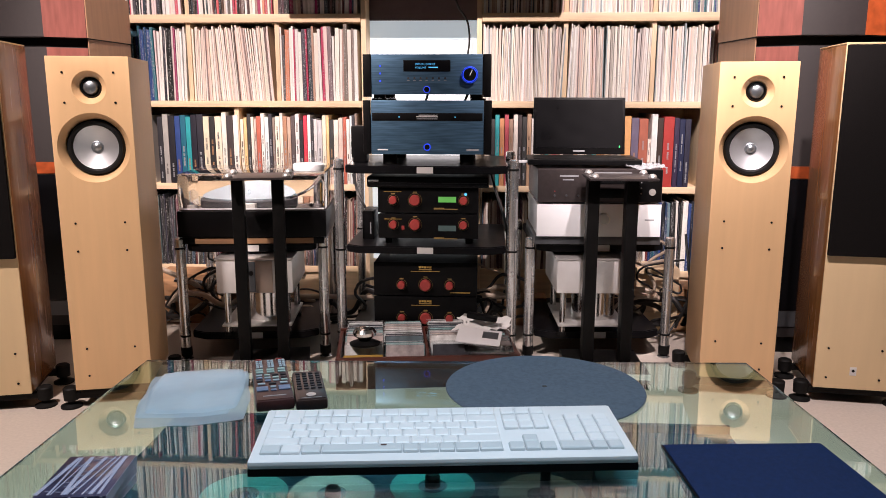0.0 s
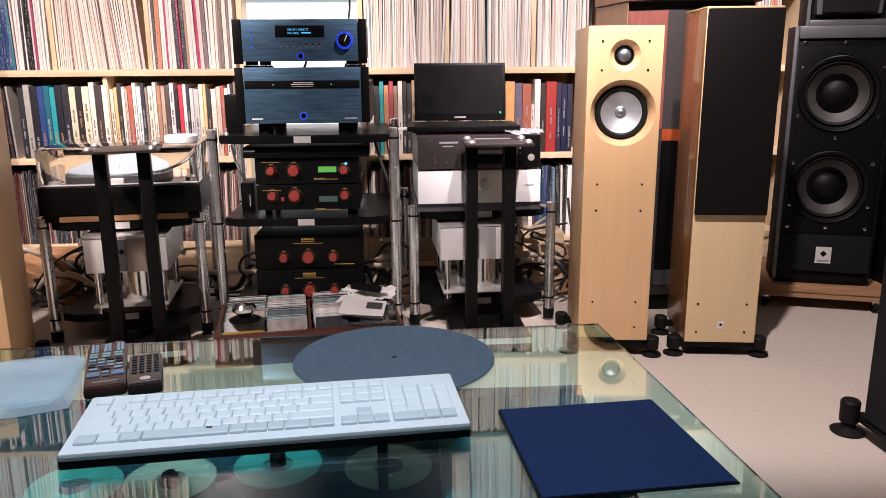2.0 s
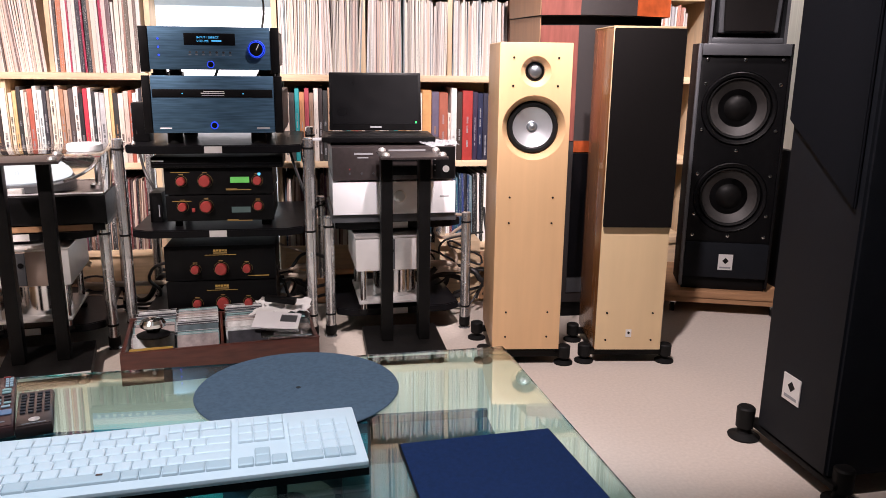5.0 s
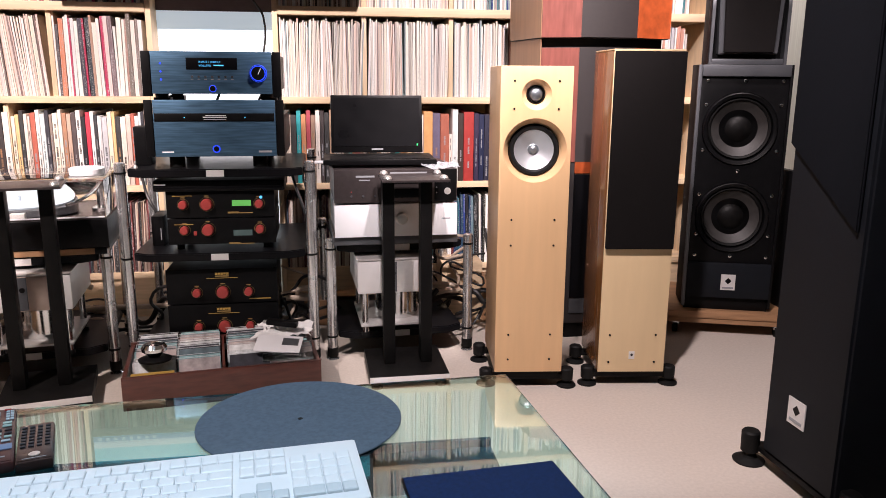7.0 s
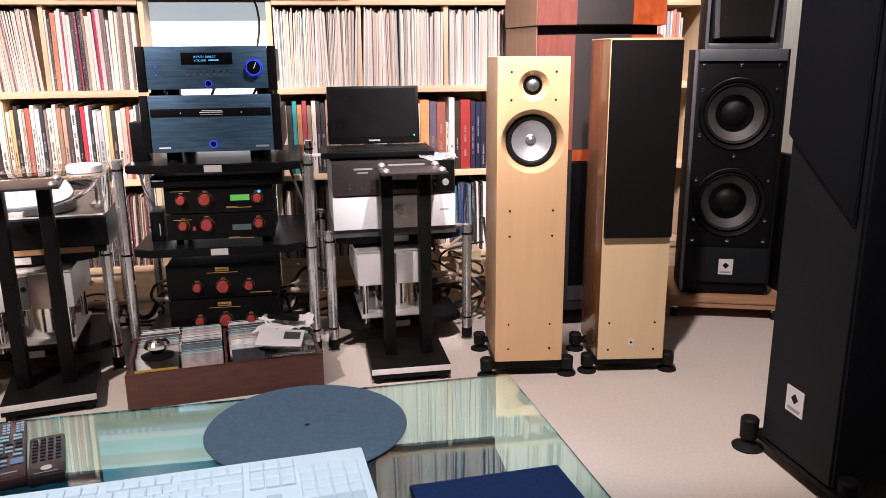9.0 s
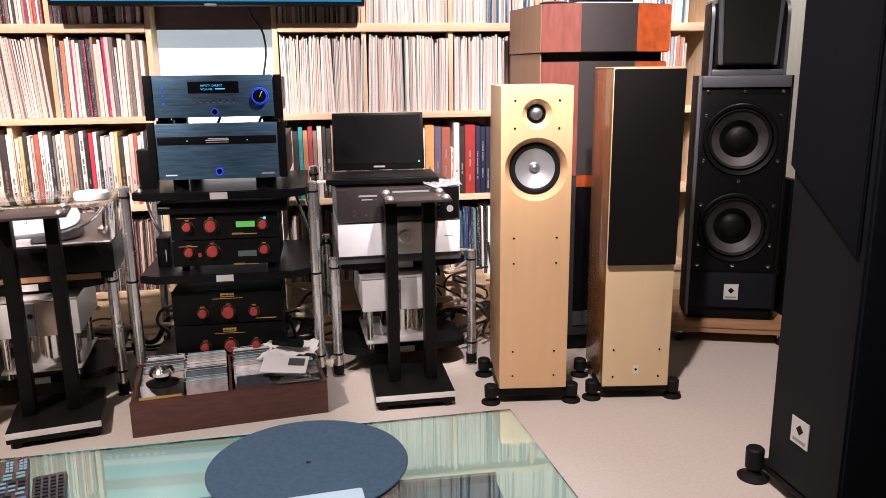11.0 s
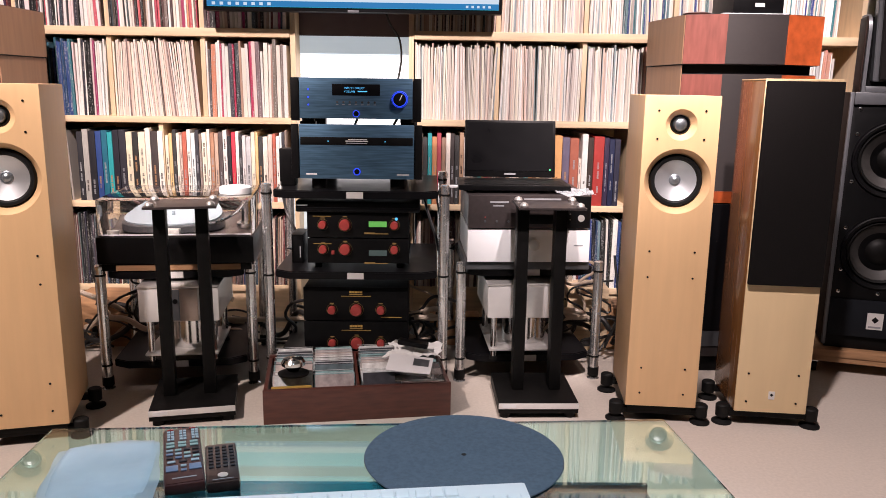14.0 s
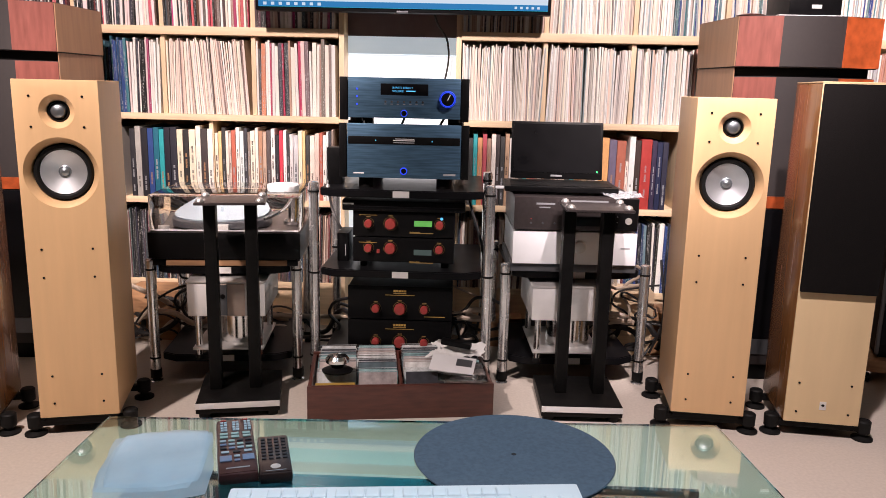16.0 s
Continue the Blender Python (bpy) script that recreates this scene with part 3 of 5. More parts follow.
def birch_speaker(m, label):
    sp = thing("loudspeaker", label, "loudspeaker", m, "birch loudspeakers")
    w, d, z0, z1 = 0.105, 0.29, 0.058, 0.985
    cab = cut(B(-w, w, 0, d, z0, z1, 0.0025), [lathe([(0.0, -0.04), (0.027, -0.04), (0.0285, -0.018), (0.0465, 0.003), (0.0465, 0.01)], (0, 0, 0.904), "-y", 48),
                                               lathe([(0.0, -0.07), (0.0755, -0.07), (0.077, -0.024), (0.0955, 0.003), (0.0955, 0.01)], (0, 0, 0.744), "-y", 64)])
    part("cabinet", cab, BIRCH, sp)
    tw = part("tweeter", lathe([(0.0265, -0.035), (0.0265, -0.019), (0.024, -0.016), (0.021, -0.02), (0.021, -0.03)], (0, 0, 0.904), "-y"), BLACK, sp)
    part("dome", lathe([(0.0205, -0.028), (0.02, -0.02), (0.016, -0.012), (0.009, -0.0085), (0.001, -0.0075)], (0, 0, 0.904), "-y"), DOME, tw)
    wf = part("woofer", lathe([(0.075, -0.06), (0.075, -0.024), (0.071, -0.018), (0.064, -0.019), (0.059, -0.027), (0.058, -0.05)], (0, 0, 0.744), "-y", 56), RUBBER, sp)
    part("cone", lathe([(0.0592, -0.056), (0.0592, -0.025), (0.04, -0.032), (0.02, -0.038), (0.0165, -0.039)], (0, 0, 0.744), "-y", 56), CONE, wf)
    part("phase_plug", lathe([(0.0166, -0.046), (0.0166, -0.0375), (0.0145, -0.036), (0.013, -0.0375), (0.0115, -0.034), (0.007, -0.0305), (0.003, -0.029), (0.0005, -0.0288)], (0, 0, 0.744), "-y"), DOME, wf)
    for x in (-0.0645, 0.0645):
        for z in (0.943, 0.864, 0.539, 0.461, 0.18, 0.1):
            part("grille_peg", C((x, 0.002, z), 0.0031, 0.0035, "-y", seg=12), BLACK, sp)
    feet(sp, (-0.128, 0.128), (0.03, 0.26), (-0.095, 0.095, 0.01, 0.28))
    return sp


BIRCHL = "birch floorstanding loudspeaker with a silver woofer cone and black outrigger feet"
birch_speaker(pose(0.9515, 2.318, 0, 0, 0, -6), BIRCHL)
birch_speaker(pose(-0.862, 2.147, 0, 0, 0, 14) @ Matrix.Diagonal((1, 1, 1.008, 1)), BIRCHL)


def grille_speaker(m):
    sp = thing("loudspeaker", "cherry-sided loudspeaker with a black cloth grille over a pale birch front", "loudspeaker", m, "grille-fronted loudspeakers")
    w, d = 0.1045, 0.25
    part("cabinet", B(-w, w, 0.007, d, 0.05, 1.03, 0.003), CHERRY, sp)
    part("front_baffle", B(-w, w, 0, 0.0066, 0.05, 1.03, 0.002), BIRCH2, sp)
    part("top_edge", B(-w, w, 0.001, d - 0.002, 1.0305, 1.0345, 0.001), BIRCH2, sp)
    part("grille", B(-w + 0.0012, w - 0.0012, -0.016, -0.0005, 0.448, 1.0285, 0.004), GRILLE, sp)
    bd = part("badge", B(-0.009, 0.009, -0.0015, 0.001, 0.093, 0.118), SILVERP, sp, "small silver badge")
    part("emblem", C((0, -0.0012, 0.107), 0.005, 0.0012, "-y", seg=4), BLACK, bd)
    for x in (-0.072, 0.072):
        for z in (0.172, 0.083):
            part("grille_peg", C((x, 0.001, z), 0.0032, 0.0035, "-y", seg=12), BLACK, sp)
    feet(sp, (-0.13, 0.13), (0.03, 0.22), (-0.1, 0.1, 0.01, 0.24))
    return sp


grille_speaker(pose(1.278, 2.296, 0, 0, 0, -7))
grille_speaker(pose(-1.19, 2.085, 0, 0, 0, 15))


def facet_speaker(m, flip):
    """A tall many-sided cabinet in three veneers with a shallow second box on top."""
    sp = thing("loudspeaker", "many-sided loudspeaker stack in mahogany, burr and dark grey panels", "loudspeaker", m, "faceted loudspeakers")
    s = -1 if flip else 1
    def plan(k=0.0, side=0.0):
        p = [(-0.25 + side, 0.36), (-0.215 + side, 0.05 + k), (-0.09, k), (0.11, k), (0.25 - side, 0.05 + k), (0.26 - side, 0.36)]
        p = [(s * x, y) for x, y in p]
        return p if s > 0 else p[::-1]
    part("tower", prism(plan(0.012, 0.004), 0.06, 1.055, 0.002), DARKG, sp)
    part("top_box", prism(plan(), 1.085, 1.248, 0.003), DARKG, sp)
    part("spacer", prism(plan(0.035, 0.012), 1.0555, 1.0845), BLACK, sp)
    def facet(name, a, b, z0, z1, material, out=0.004):
        a, b = Vector((s * a[0], a[1])), Vector((s * b[0], b[1]))
        if s < 0:
            a, b = b, a
        n = Vector(((b - a).y, -(b - a).x)).normalized()
        pts = [a + n * 0.0005, b + n * 0.0005, b + n * out, a + n * out]
        part(name, prism([(p.x, p.y) for p in pts[::-1]], z0, z1), material, sp)
    for k, e, z0, z1 in ((0.0, 0.0, 1.087, 1.246), (0.012, 0.004, 0.66, 1.053)):
        q = 0.001
        facet("side_veneer", (-0.25 + e, 0.36), (-0.215 + e, 0.05 + k), z0, z1 if z1 > 1.2 else 1.083, TANW)
        facet("front_veneer", (-0.215 + e + q, 0.05 + k), (-0.09, k + q), z0, z1, PINKLEATHER)
        facet("front_veneer", (0.11, k), (0.25 - e, 0.05 + k), z0, z1, ORANGEW)
    facet("lower_veneer", (-0.09, 0.012), (0.11, 0.012), 0.62, 0.66, ORANGEW)
    facet("lower_panel", (-0.09, 0.012), (0.11, 0.012), 0.16, 0.615, SCREEN)
    facet("metal_band", (-0.09, 0.012), (0.11, 0.012), 0.1, 0.155, GREYTRIM)
    part("plinth", prism(plan(0.03, 0.02), 0.0, 0.0595), BLACK, sp)
    return sp


facet_speaker(pose(1.31, 2.75, 0), False)
facet_speaker(pose(-1.4, 2.72, 0, 0, 0, 5), True)
amp = thing("small_amplifier", "small black box with a silver plate lying on a loudspeaker", "amplifier", pose(1.34, 2.86, 1.2485))
part("sheet", B(-0.12, 0.1, -0.06, 0.15, 0, 0.006), WHITEPANEL, amp)
part("body", B(-0.085, 0.085, -0.05, 0.15, 0.0065, 0.075, 0.003), BLACK, amp)
part("plate", B(-0.012, 0.02, -0.0515, -0.049, 0.028, 0.04), SILVERP, amp)
puck = solid("puck", lathe([(0.0, 0), (0.045, 0), (0.05, 0.008), (0.03, 0.013), (0.0, 0.013)], (1.16, 2.88, 1.249)), DARKWOOD, "flat dark wooden puck on a loudspeaker", "puck")

# studio monitor on its dolly
TURN_M = pose(1.834, 2.745, 0, 0, 0, -18)
dolly = thing("dolly", "plywood furniture dolly on swivel casters", "dolly", TURN_M)
part("deck", B(-0.225, 0.235, -0.035, 0.4, 0.066, 0.092, 0.003), OLDWOOD, dolly)
part("rail", B(-0.225, 0.235, -0.03, 0.02, 0.045, 0.0655, 0.002), OLDWOOD, dolly)
part("rail", B(-0.225, 0.235, 0.33, 0.38, 0.045, 0.0655, 0.002), OLDWOOD, dolly)
for x in (-0.18, 0.19):
    for y in (-0.005, 0.355):
        cs = part("caster", C((x - 0.008, y, 0.021), 0.021, 0.016, "x", seg=24), RUBBER, dolly)
        part("fork", B(x - 0.012, x + 0.012, y - 0.012, y + 0.012, 0.03, 0.0445, 0.002), CHROME, cs)
mon = thing("studio_monitor", "dark grey studio loudspeaker with two black woofers on a dolly", "loudspeaker", TURN_M @ pose(0, 0, 0.0925))
WOOF = (0.682, 0.357)
mc = cut(B(-0.15, 0.15, 0.0, 0.15, 0.05, 0.9085, 0.004), [lathe([(0.0, -0.1), (0.13, -0.1), (0.132, 0.01)], (-0.005, 0, z), "-y", 56) for z in WOOF])
part("cabinet", mc, BLACK, mon)
part("plinth", B(-0.152, 0.152, 0.006, 0.15, 0.0, 0.0495, 0.002), BLACK, mon)
part("side_panel", B(-0.163, -0.1505, 0.008, 0.15, 0.012, 0.9085, 0.002), DARKSIDE, mon, "dark brown side panel")
part("edge_trim", B(-0.163, -0.1505, -0.006, 0.0075, 0.012, 0.9085, 0.002), GREYTRIM, mon)
part("side_panel", B(0.1505, 0.16, -0.004, 0.15, 0.012, 0.9085, 0.002), BLACK, mon)
part("top_trim", B(-0.15, 0.15, -0.012, -0.0005, 0.868, 0.9085, 0.002), GREYTRIM, mon)
part("bottom_trim", B(-0.15, 0.15, -0.01, -0.0005, 0.05, 0.185, 0.002), GREYPAINT, mon)
bd = part("badge", B(-0.026, 0.026, -0.0125, -0.0098, 0.082, 0.142), SILVERP, mon, "white badge")
part("emblem", C((0, -0.0122, 0.117), 0.012, 0.001, "-y", seg=4), BLACK, bd)
part("lettering", B(-0.02, 0.02, -0.0135, -0.012, 0.088, 0.094), GREYP, bd)
for z in WOOF:
    wf = part("woofer", lathe([(0.1295, -0.03), (0.1295, 0.001), (0.124, 0.006), (0.115, 0.003), (0.112, -0.006), (0.112, -0.03)], (-0.005, 0, z), "-y", 56), BLACK, mon)
    part("surround", lathe([(0.1115, -0.03), (0.111, -0.006), (0.106, 0.001), (0.1, -0.005), (0.099, -0.03)], (-0.005, 0, z), "-y", 56), RUBBER, wf)
    part("cone", lathe([(0.0985, -0.06), (0.0985, -0.008), (0.078, -0.024), (0.055, -0.038), (0.05, -0.05)], (-0.005, 0, z), "-y", 56), PAPERCONE, wf)
    part("dust_cap", lathe([(0.052, -0.045), (0.0515, -0.036), (0.042, -0.024), (0.022, -0.015), (0.001, -0.013)], (-0.005, 0, z), "-y"), BLACKM, wf)
    part("trim_ring", lathe([(0.1292, 0.0012), (0.1292, 0.0055), (0.1265, 0.0075), (0.1245, 0.0062), (0.1245, 0.0012)], (-0.005, 0, z), "-y", 56, ring_only=True), BLACK, wf)
SCREW = mesh("screw", lathe([(0.0065, 0), (0.0065, 0.002), (0.003, 0.003)], (0, 0, 0), "-y", 12), CHROME)
for x, zs in ((-0.128, (0.853, 0.768, 0.605, 0.442, 0.292, 0.212)), (0.128, (0.853, 0.768, 0.605, 0.442, 0.292, 0.212)), (0.0, (0.853, 0.531, 0.212))):
    for z in zs:
        sc = new("screw", SCREW)
        sc.parent = mon
        sc.matrix_basis = pose(x, -0.0008, z)
tops = thing("monitor_speaker", "black horn loudspeaker in a rounded grey metal cradle", "loudspeaker", TURN_M @ pose(0.0, 0.0, 1.0015))


def rail(x0, x1):
    """An upright rail whose front top corner is rounded."""
    p = [(0.0, 0.0), (0.0, 0.2)] + [(0.06 - 0.06 * math.cos(a), 0.2 + 0.06 * math.sin(a)) for a in (0.4, 0.8, 1.2, 1.57)] + [(0.13, 0.26), (0.13, 0.0)]
    bm = bmesh.new()
    f = bm.faces.new([bm.verts.new((x0, y, z)) for y, z in p])
    g = bmesh.ops.extrude_face_region(bm, geom=[f])
    bmesh.ops.translate(bm, vec=(x1 - x0, 0, 0), verts=[v for v in g["geom"] if isinstance(v, bmesh.types.BMVert)])
    bmesh.ops.recalc_face_normals(bm, faces=bm.faces)
    return bm


part("cradle_side", rail(-0.132, -0.121), GREYTRIM, tops)
part("cradle_side", rail(0.121, 0.132), GREYTRIM, tops)
part("outer_panel", B(-0.138, -0.1325, 0.012, 0.12, 0.0, 0.25, 0.002), DARKSIDE, tops)
part("cradle_base", B(-0.1205, 0.1205, 0.0, 0.13, 0.0, 0.02, 0.003), GREYTRIM, tops)
part("cradle_back", B(-0.1205, 0.1205, 0.05, 0.13, 0.0205, 0.25), BLACK, tops)


def taper(x0, x1, y0, y1, z0, z1, k):
    """A box whose top is wider than its foot by k on each side."""
    bm = B(x0, x1, y0, y1, z0, z1)
    for v in bm.verts:
        if v.co.z > (z0 + z1) / 2:
            v.co.x += k if v.co.x > 0 else -k
    bmesh.ops.bevel(bm, geom=list(bm.edges), offset=0.003, segments=2, affect="EDGES")
    return bm


part("horn_box", taper(-0.1, 0.1, 0.004, 0.0495, 0.036, 0.42, 0.016), GREYTRIM, tops)
part("grille", taper(-0.084, 0.084, -0.012, 0.0035, 0.04, 0.42, 0.016), GRILLE, tops)
solid("black_panel", B(2.06, 2.09, 2.72, 2.95, 0.0, 0.62, 0.01), BLACK, "narrow black panel leaning upright beside the studio loudspeaker", "panel")

# black loudspeaker near the table, turned to the room
bs = thing("loudspeaker", "tall dark grey loudspeaker with a black grille and a white badge", "loudspeaker", pose(1.412, 1.632, 0, 0, 0, -88))
part("cabinet", prism([(-0.13, 0.0), (0.13, 0.0), (0.135, 0.02), (0.13, 0.4), (-0.12, 0.4), (-0.125, 0.02)][::-1], 0.05, 1.192, 0.006), GREYPAINT, bs)
gp = bmesh.new()
f = gp.faces.new([gp.verts.new(p) for p in ((-0.1315, -0.009, 0.81), (0.112, -0.009, 0.647), (0.112, -0.009, 1.187), (-0.12, -0.009, 1.187), (-0.1315, -0.009, 1.175))])
g = bmesh.ops.extrude_face_region(gp, geom=[f])
bmesh.ops.translate(gp, vec=(0, 0.0085, 0), verts=[v for v in g["geom"] if isinstance(v, bmesh.types.BMVert)])
bmesh.ops.recalc_face_normals(gp, faces=gp.faces)
bmesh.ops.bevel(gp, geom=list(gp.edges), offset=0.003, segments=2, affect="EDGES")
part("grille", gp, GRILLEN, bs, "black grille with a slanting lower edge")
bd = part("badge", B(-0.045, 0.017, -0.003, -0.0006, 0.166, 0.23), SILVERP, bs, "white badge")
part("emblem", C((-0.014, -0.0026, 0.204), 0.013, 0.001, "-y", seg=4), BLACK, bd)
part("lettering", B(-0.036, 0.008, -0.004, -0.0026, 0.174, 0.181), GREYP, bd)
for x, y in ((-0.165, -0.01), (0.15, 0.03), (-0.14, 0.36), (0.15, 0.36)):
    part("foot", lathe([(0.0, 0.0), (0.038, 0.0), (0.04, 0.005), (0.02, 0.014), (0.014, 0.028), (0.022, 0.03), (0.023, 0.08), (0.019, 0.085)], (x, y, 0)), RUBBER, bs)
part("outrigger", B(-0.17, 0.16, 0.0, 0.03, 0.036, 0.0495, 0.002), BLACKM, bs)
part("outrigger", B(-0.15, 0.16, 0.345, 0.375, 0.036, 0.0495, 0.002), BLACKM, bs)


# ---- equipment racks ----
def post(rack, x, y, z0, z1, joints, r=0.0168):
    p = part("post", C((x, y, z0), r, z1 - z0, seg=28), POST, rack)
    for z in joints:
        part("joint_ring", C((x, y, z - 0.003), r + 0.0012, 0.006, seg=28), RUBBER, p)
    part("cap", lathe([(r - 0.0005, z1 + 0.0003), (r - 0.001, z1 + 0.003), (r - 0.005, z1 + 0.006), (0.001, z1 + 0.0065)], (x, y, 0)), POST, p)
    part("spike_collar", C((x, y, 0.014), r + 0.002, z0 - 0.0145, seg=24), RUBBER, p)
    part("floor_disc", lathe([(0.0, 0.0), (0.02, 0.0), (0.021, 0.004), (0.012, 0.009), (0.004, 0.0135)], (x, y, 0)), POST, p)
    return p


def shelf(rack, x0, x1, y0, y1, z, t=0.026, plate=True, bow=0.03):
    xm = (x0 + x1) / 2
    pts = [(x0, y1), (x0, y0 + bow), (x0 + 0.05, y0), (x1 - 0.05, y0), (x1, y0 + bow), (x1, y1)]
    s = part("shelf", prism(pts[::-1], z - t, z, 0.003), SHELFBLK, rack)
    if plate:
        part("name_plate", B(xm - 0.027, xm + 0.027, y0 - 0.002, y0 + 0.002, z - t + 0.002, z - 0.003), SILVERP, s)
    return s


rack = thing("equipment_rack", "tall hi-fi rack of steel posts and black shelves", "rack", pose(0.001, 2.655, 0))
for x in (-0.292, 0.293):
    for y in (0.0, 0.43):
        post(rack, x, y, 0.045, 0.679, (0.652, 0.377, 0.085))
for z in (0.6645, 0.3945, 0.091):
    shelf(rack, -0.27, 0.271, -0.03, 0.46, z)
lrack = thing("equipment_rack", "low hi-fi rack of steel posts and black shelves under a turntable", "rack", pose(-0.581, 2.6, 0, 0, 0, 7))
rrack = thing("equipment_rack", "low steel-post hi-fi rack under a disc player", "rack", pose(0.592, 2.68, 0, 0, 0, 4))
for rk in (lrack, rrack):
    for x in (-0.238, 0.236):
        for y in (0.0, 0.4):
            post(rk, x, y, 0.045, 0.418, (0.39, 0.085))
    for z in (0.404, 0.1):
        shelf(rk, -0.216, 0.214, -0.02, 0.43, z)

# ---- electronics ----
pre = thing("preamplifier", "brushed dark preamplifier, bluish sheen put into its colour, with a lit blue knob ring", "amplifier", pose(0.0065, 2.648, 0.8835))
part("case", B(-0.2, 0.2, 0.012, 0.34, 0.024, 0.132, 0.002), BLACK, pre)
part("front_plate", B(-0.181, 0.181, 0, 0.0115, 0.012, 0.14, 0.002), ALUB, pre)
for x in (-0.2085, 0.1825):
    part("side_cheek", B(x, x + 0.026, -0.002, 0.02, 0.004, 0.14, 0.002), BLACK, pre)
d = part("display", B(-0.076, 0.077, -0.001, 0.003, 0.085, 0.121, 0.0005), SCREEN, pre)
for z, words in ((0.1055, "INPUT1 DIRECT"), (0.0945, "VOLUME")):
    part("lettering", letters(words, 0.0088, pose(-0.038, -0.0012, z, 90)), CYAN, d)
part("lettering", B(0.006, 0.036, -0.002, -0.0008, 0.0965, 0.1), CYAN, d)
kn = part("volume_knob", lathe([(0.025, 0.0), (0.025, 0.012), (0.022, 0.016), (0.0, 0.0165)], (0.14, 0, 0.075), "-y"), BLACK, pre)
part("knob_ring", lathe([(0.0265, -0.0005), (0.0265, 0.002), (0.0225, 0.0172), (0.0205, 0.0172), (0.0205, 0.0165)], (0.14, 0, 0.075), "-y", ring_only=True), BLUELED, kn)
part("pointer", B(-0.0012, 0.0012, -0.0185, -0.0166, 0.0, 0.02, m=pose(0.14, 0, 0.072, 0, 25)), WHITEP, kn)
bt = part("power_button", lathe([(0.0085, 0), (0.0085, 0.003), (0.0, 0.0035)], (0.0, 0, 0.028), "-y", 24), BLACK, pre)
part("glow_ring", lathe([(0.0108, -0.001), (0.0108, 0.0015), (0.009, 0.002), (0.009, -0.001)], (0.0, 0, 0.028), "-y", 24, ring_only=True), BLUELED, bt)
for k in range(7):
    part("button", C((-0.06 + 0.02 * k, 0.0, 0.064), 0.0036, 0.003, "-y", seg=12), BUTTOND if k > 3 else GREYTRIM, pre)
    part("lettering", B(-0.064 + 0.02 * k, -0.056 + 0.02 * k, -0.0006, 0.001, 0.0555, 0.0575), GREYP, pre)
for k in range(3):
    part("button", C((-0.152, 0, 0.055 + 0.024 * k), 0.003, 0.001, "-y", seg=12), BLUELED, pre)
for x in (-0.16, 0.16):
    part("foot", C((x, 0.04, 0.0), 0.02, 0.0235), RUBBER, pre)
    part("foot", C((x, 0.3, 0.0), 0.02, 0.0235), RUBBER, pre)

pw = thing("power_amplifier", "large brushed dark power amplifier with a glowing blue button", "amplifier", pose(0.007, 2.652, 0.665))
part("case", B(-0.212, 0.212, 0.014, 0.4, 0.036, 0.165, 0.002), BLACK, pw)
for x in (-0.212, 0.188):
    part("side_cheek", B(x, x + 0.024, 0.0, 0.0135, 0.036, 0.212, 0.002), BLACK, pw)
part("front_plate", B(-0.186, 0.186, 0, 0.0135, 0.036, 0.212, 0.003), ALUB, pw)
part("front_band", B(-0.182, 0.182, -0.0015, 0.002, 0.146, 0.171, 0.0005), BLACK, pw)
logo = part("logo", B(-0.036, 0.036, -0.0028, -0.0016, 0.1575, 0.1605, 0.0005), SILVERP, pw)
part("logo_bar", B(-0.028, 0.034, -0.0028, -0.0016, 0.163, 0.1652, 0.0004), SILVERP, pw)
part("logo_underline", B(-0.034, 0.034, -0.0028, -0.0016, 0.151, 0.1535), GREYP, pw)
for x in (-0.092, 0.092):
    part("indicator", C((x, -0.0015, 0.158), 0.002, 0.001, "-y", seg=10), CYAN, pw)
bt = part("power_button", lathe([(0.0085, 0), (0.0085, 0.003), (0.0, 0.0035)], (0.0, 0, 0.06), "-y", 24), BLACK, pw)
part("glow_ring", lathe([(0.0118, -0.001), (0.0118, 0.0018), (0.009, 0.0022), (0.009, -0.001)], (0.0, 0, 0.06), "-y", 24, ring_only=True), BLUELED, bt)
part("lettering", B(-0.165, -0.13, -0.0008, 0.001, 0.049, 0.053), WHITEP, pw)
part("lettering", B(0.13, 0.17, -0.0008, 0.001, 0.048, 0.054), GREYP, pw)
for x in (-0.13, 0.13):
    for y in (0.05, 0.34):
        part("foot", C((x, y, 0.0), 0.024, 0.0355), RUBBER, pw)
for x in (-0.165, 0.165):
    for y in (0.05, 0.3):
        part("spacer", B(x - 0.025, x + 0.025, y, y + 0.04, 0.1652, 0.2182, 0.001), RUBBER, pw)
sp = solid("small_black_box", B(-0.262, -0.21, 2.74, 2.8, 0.665, 0.79, 0.004), BLACK, "small upright black box beside the power amplifier", "box")
fin = thing("ornament", "tiny pale metal peg on the rack shelf", "ornament", pose(-0.245, 2.665, 0.665))
part("body", lathe([(0.0, 0), (0.007, 0), (0.006, 0.006), (0.0025, 0.01), (0.003, 0.022), (0.0, 0.024)]), SILVER, fin)

tray = thing("component", "slim black audio component on the amplifiers", "amplifier", pose(0.008, 2.655, 0.5895))
part("body", B(-0.205, 0.205, 0.0, 0.12, 0.0, 0.036, 0.006), BLACK, tray)
part("front_strip", B(-0.198, 0.198, -0.002, 0.002, 0.006, 0.016, 0.0005), SCREEN, tray)
part("lettering", B(-0.2, -0.165, -0.003, -0.0005, 0.021, 0.026), WHITEP, tray)


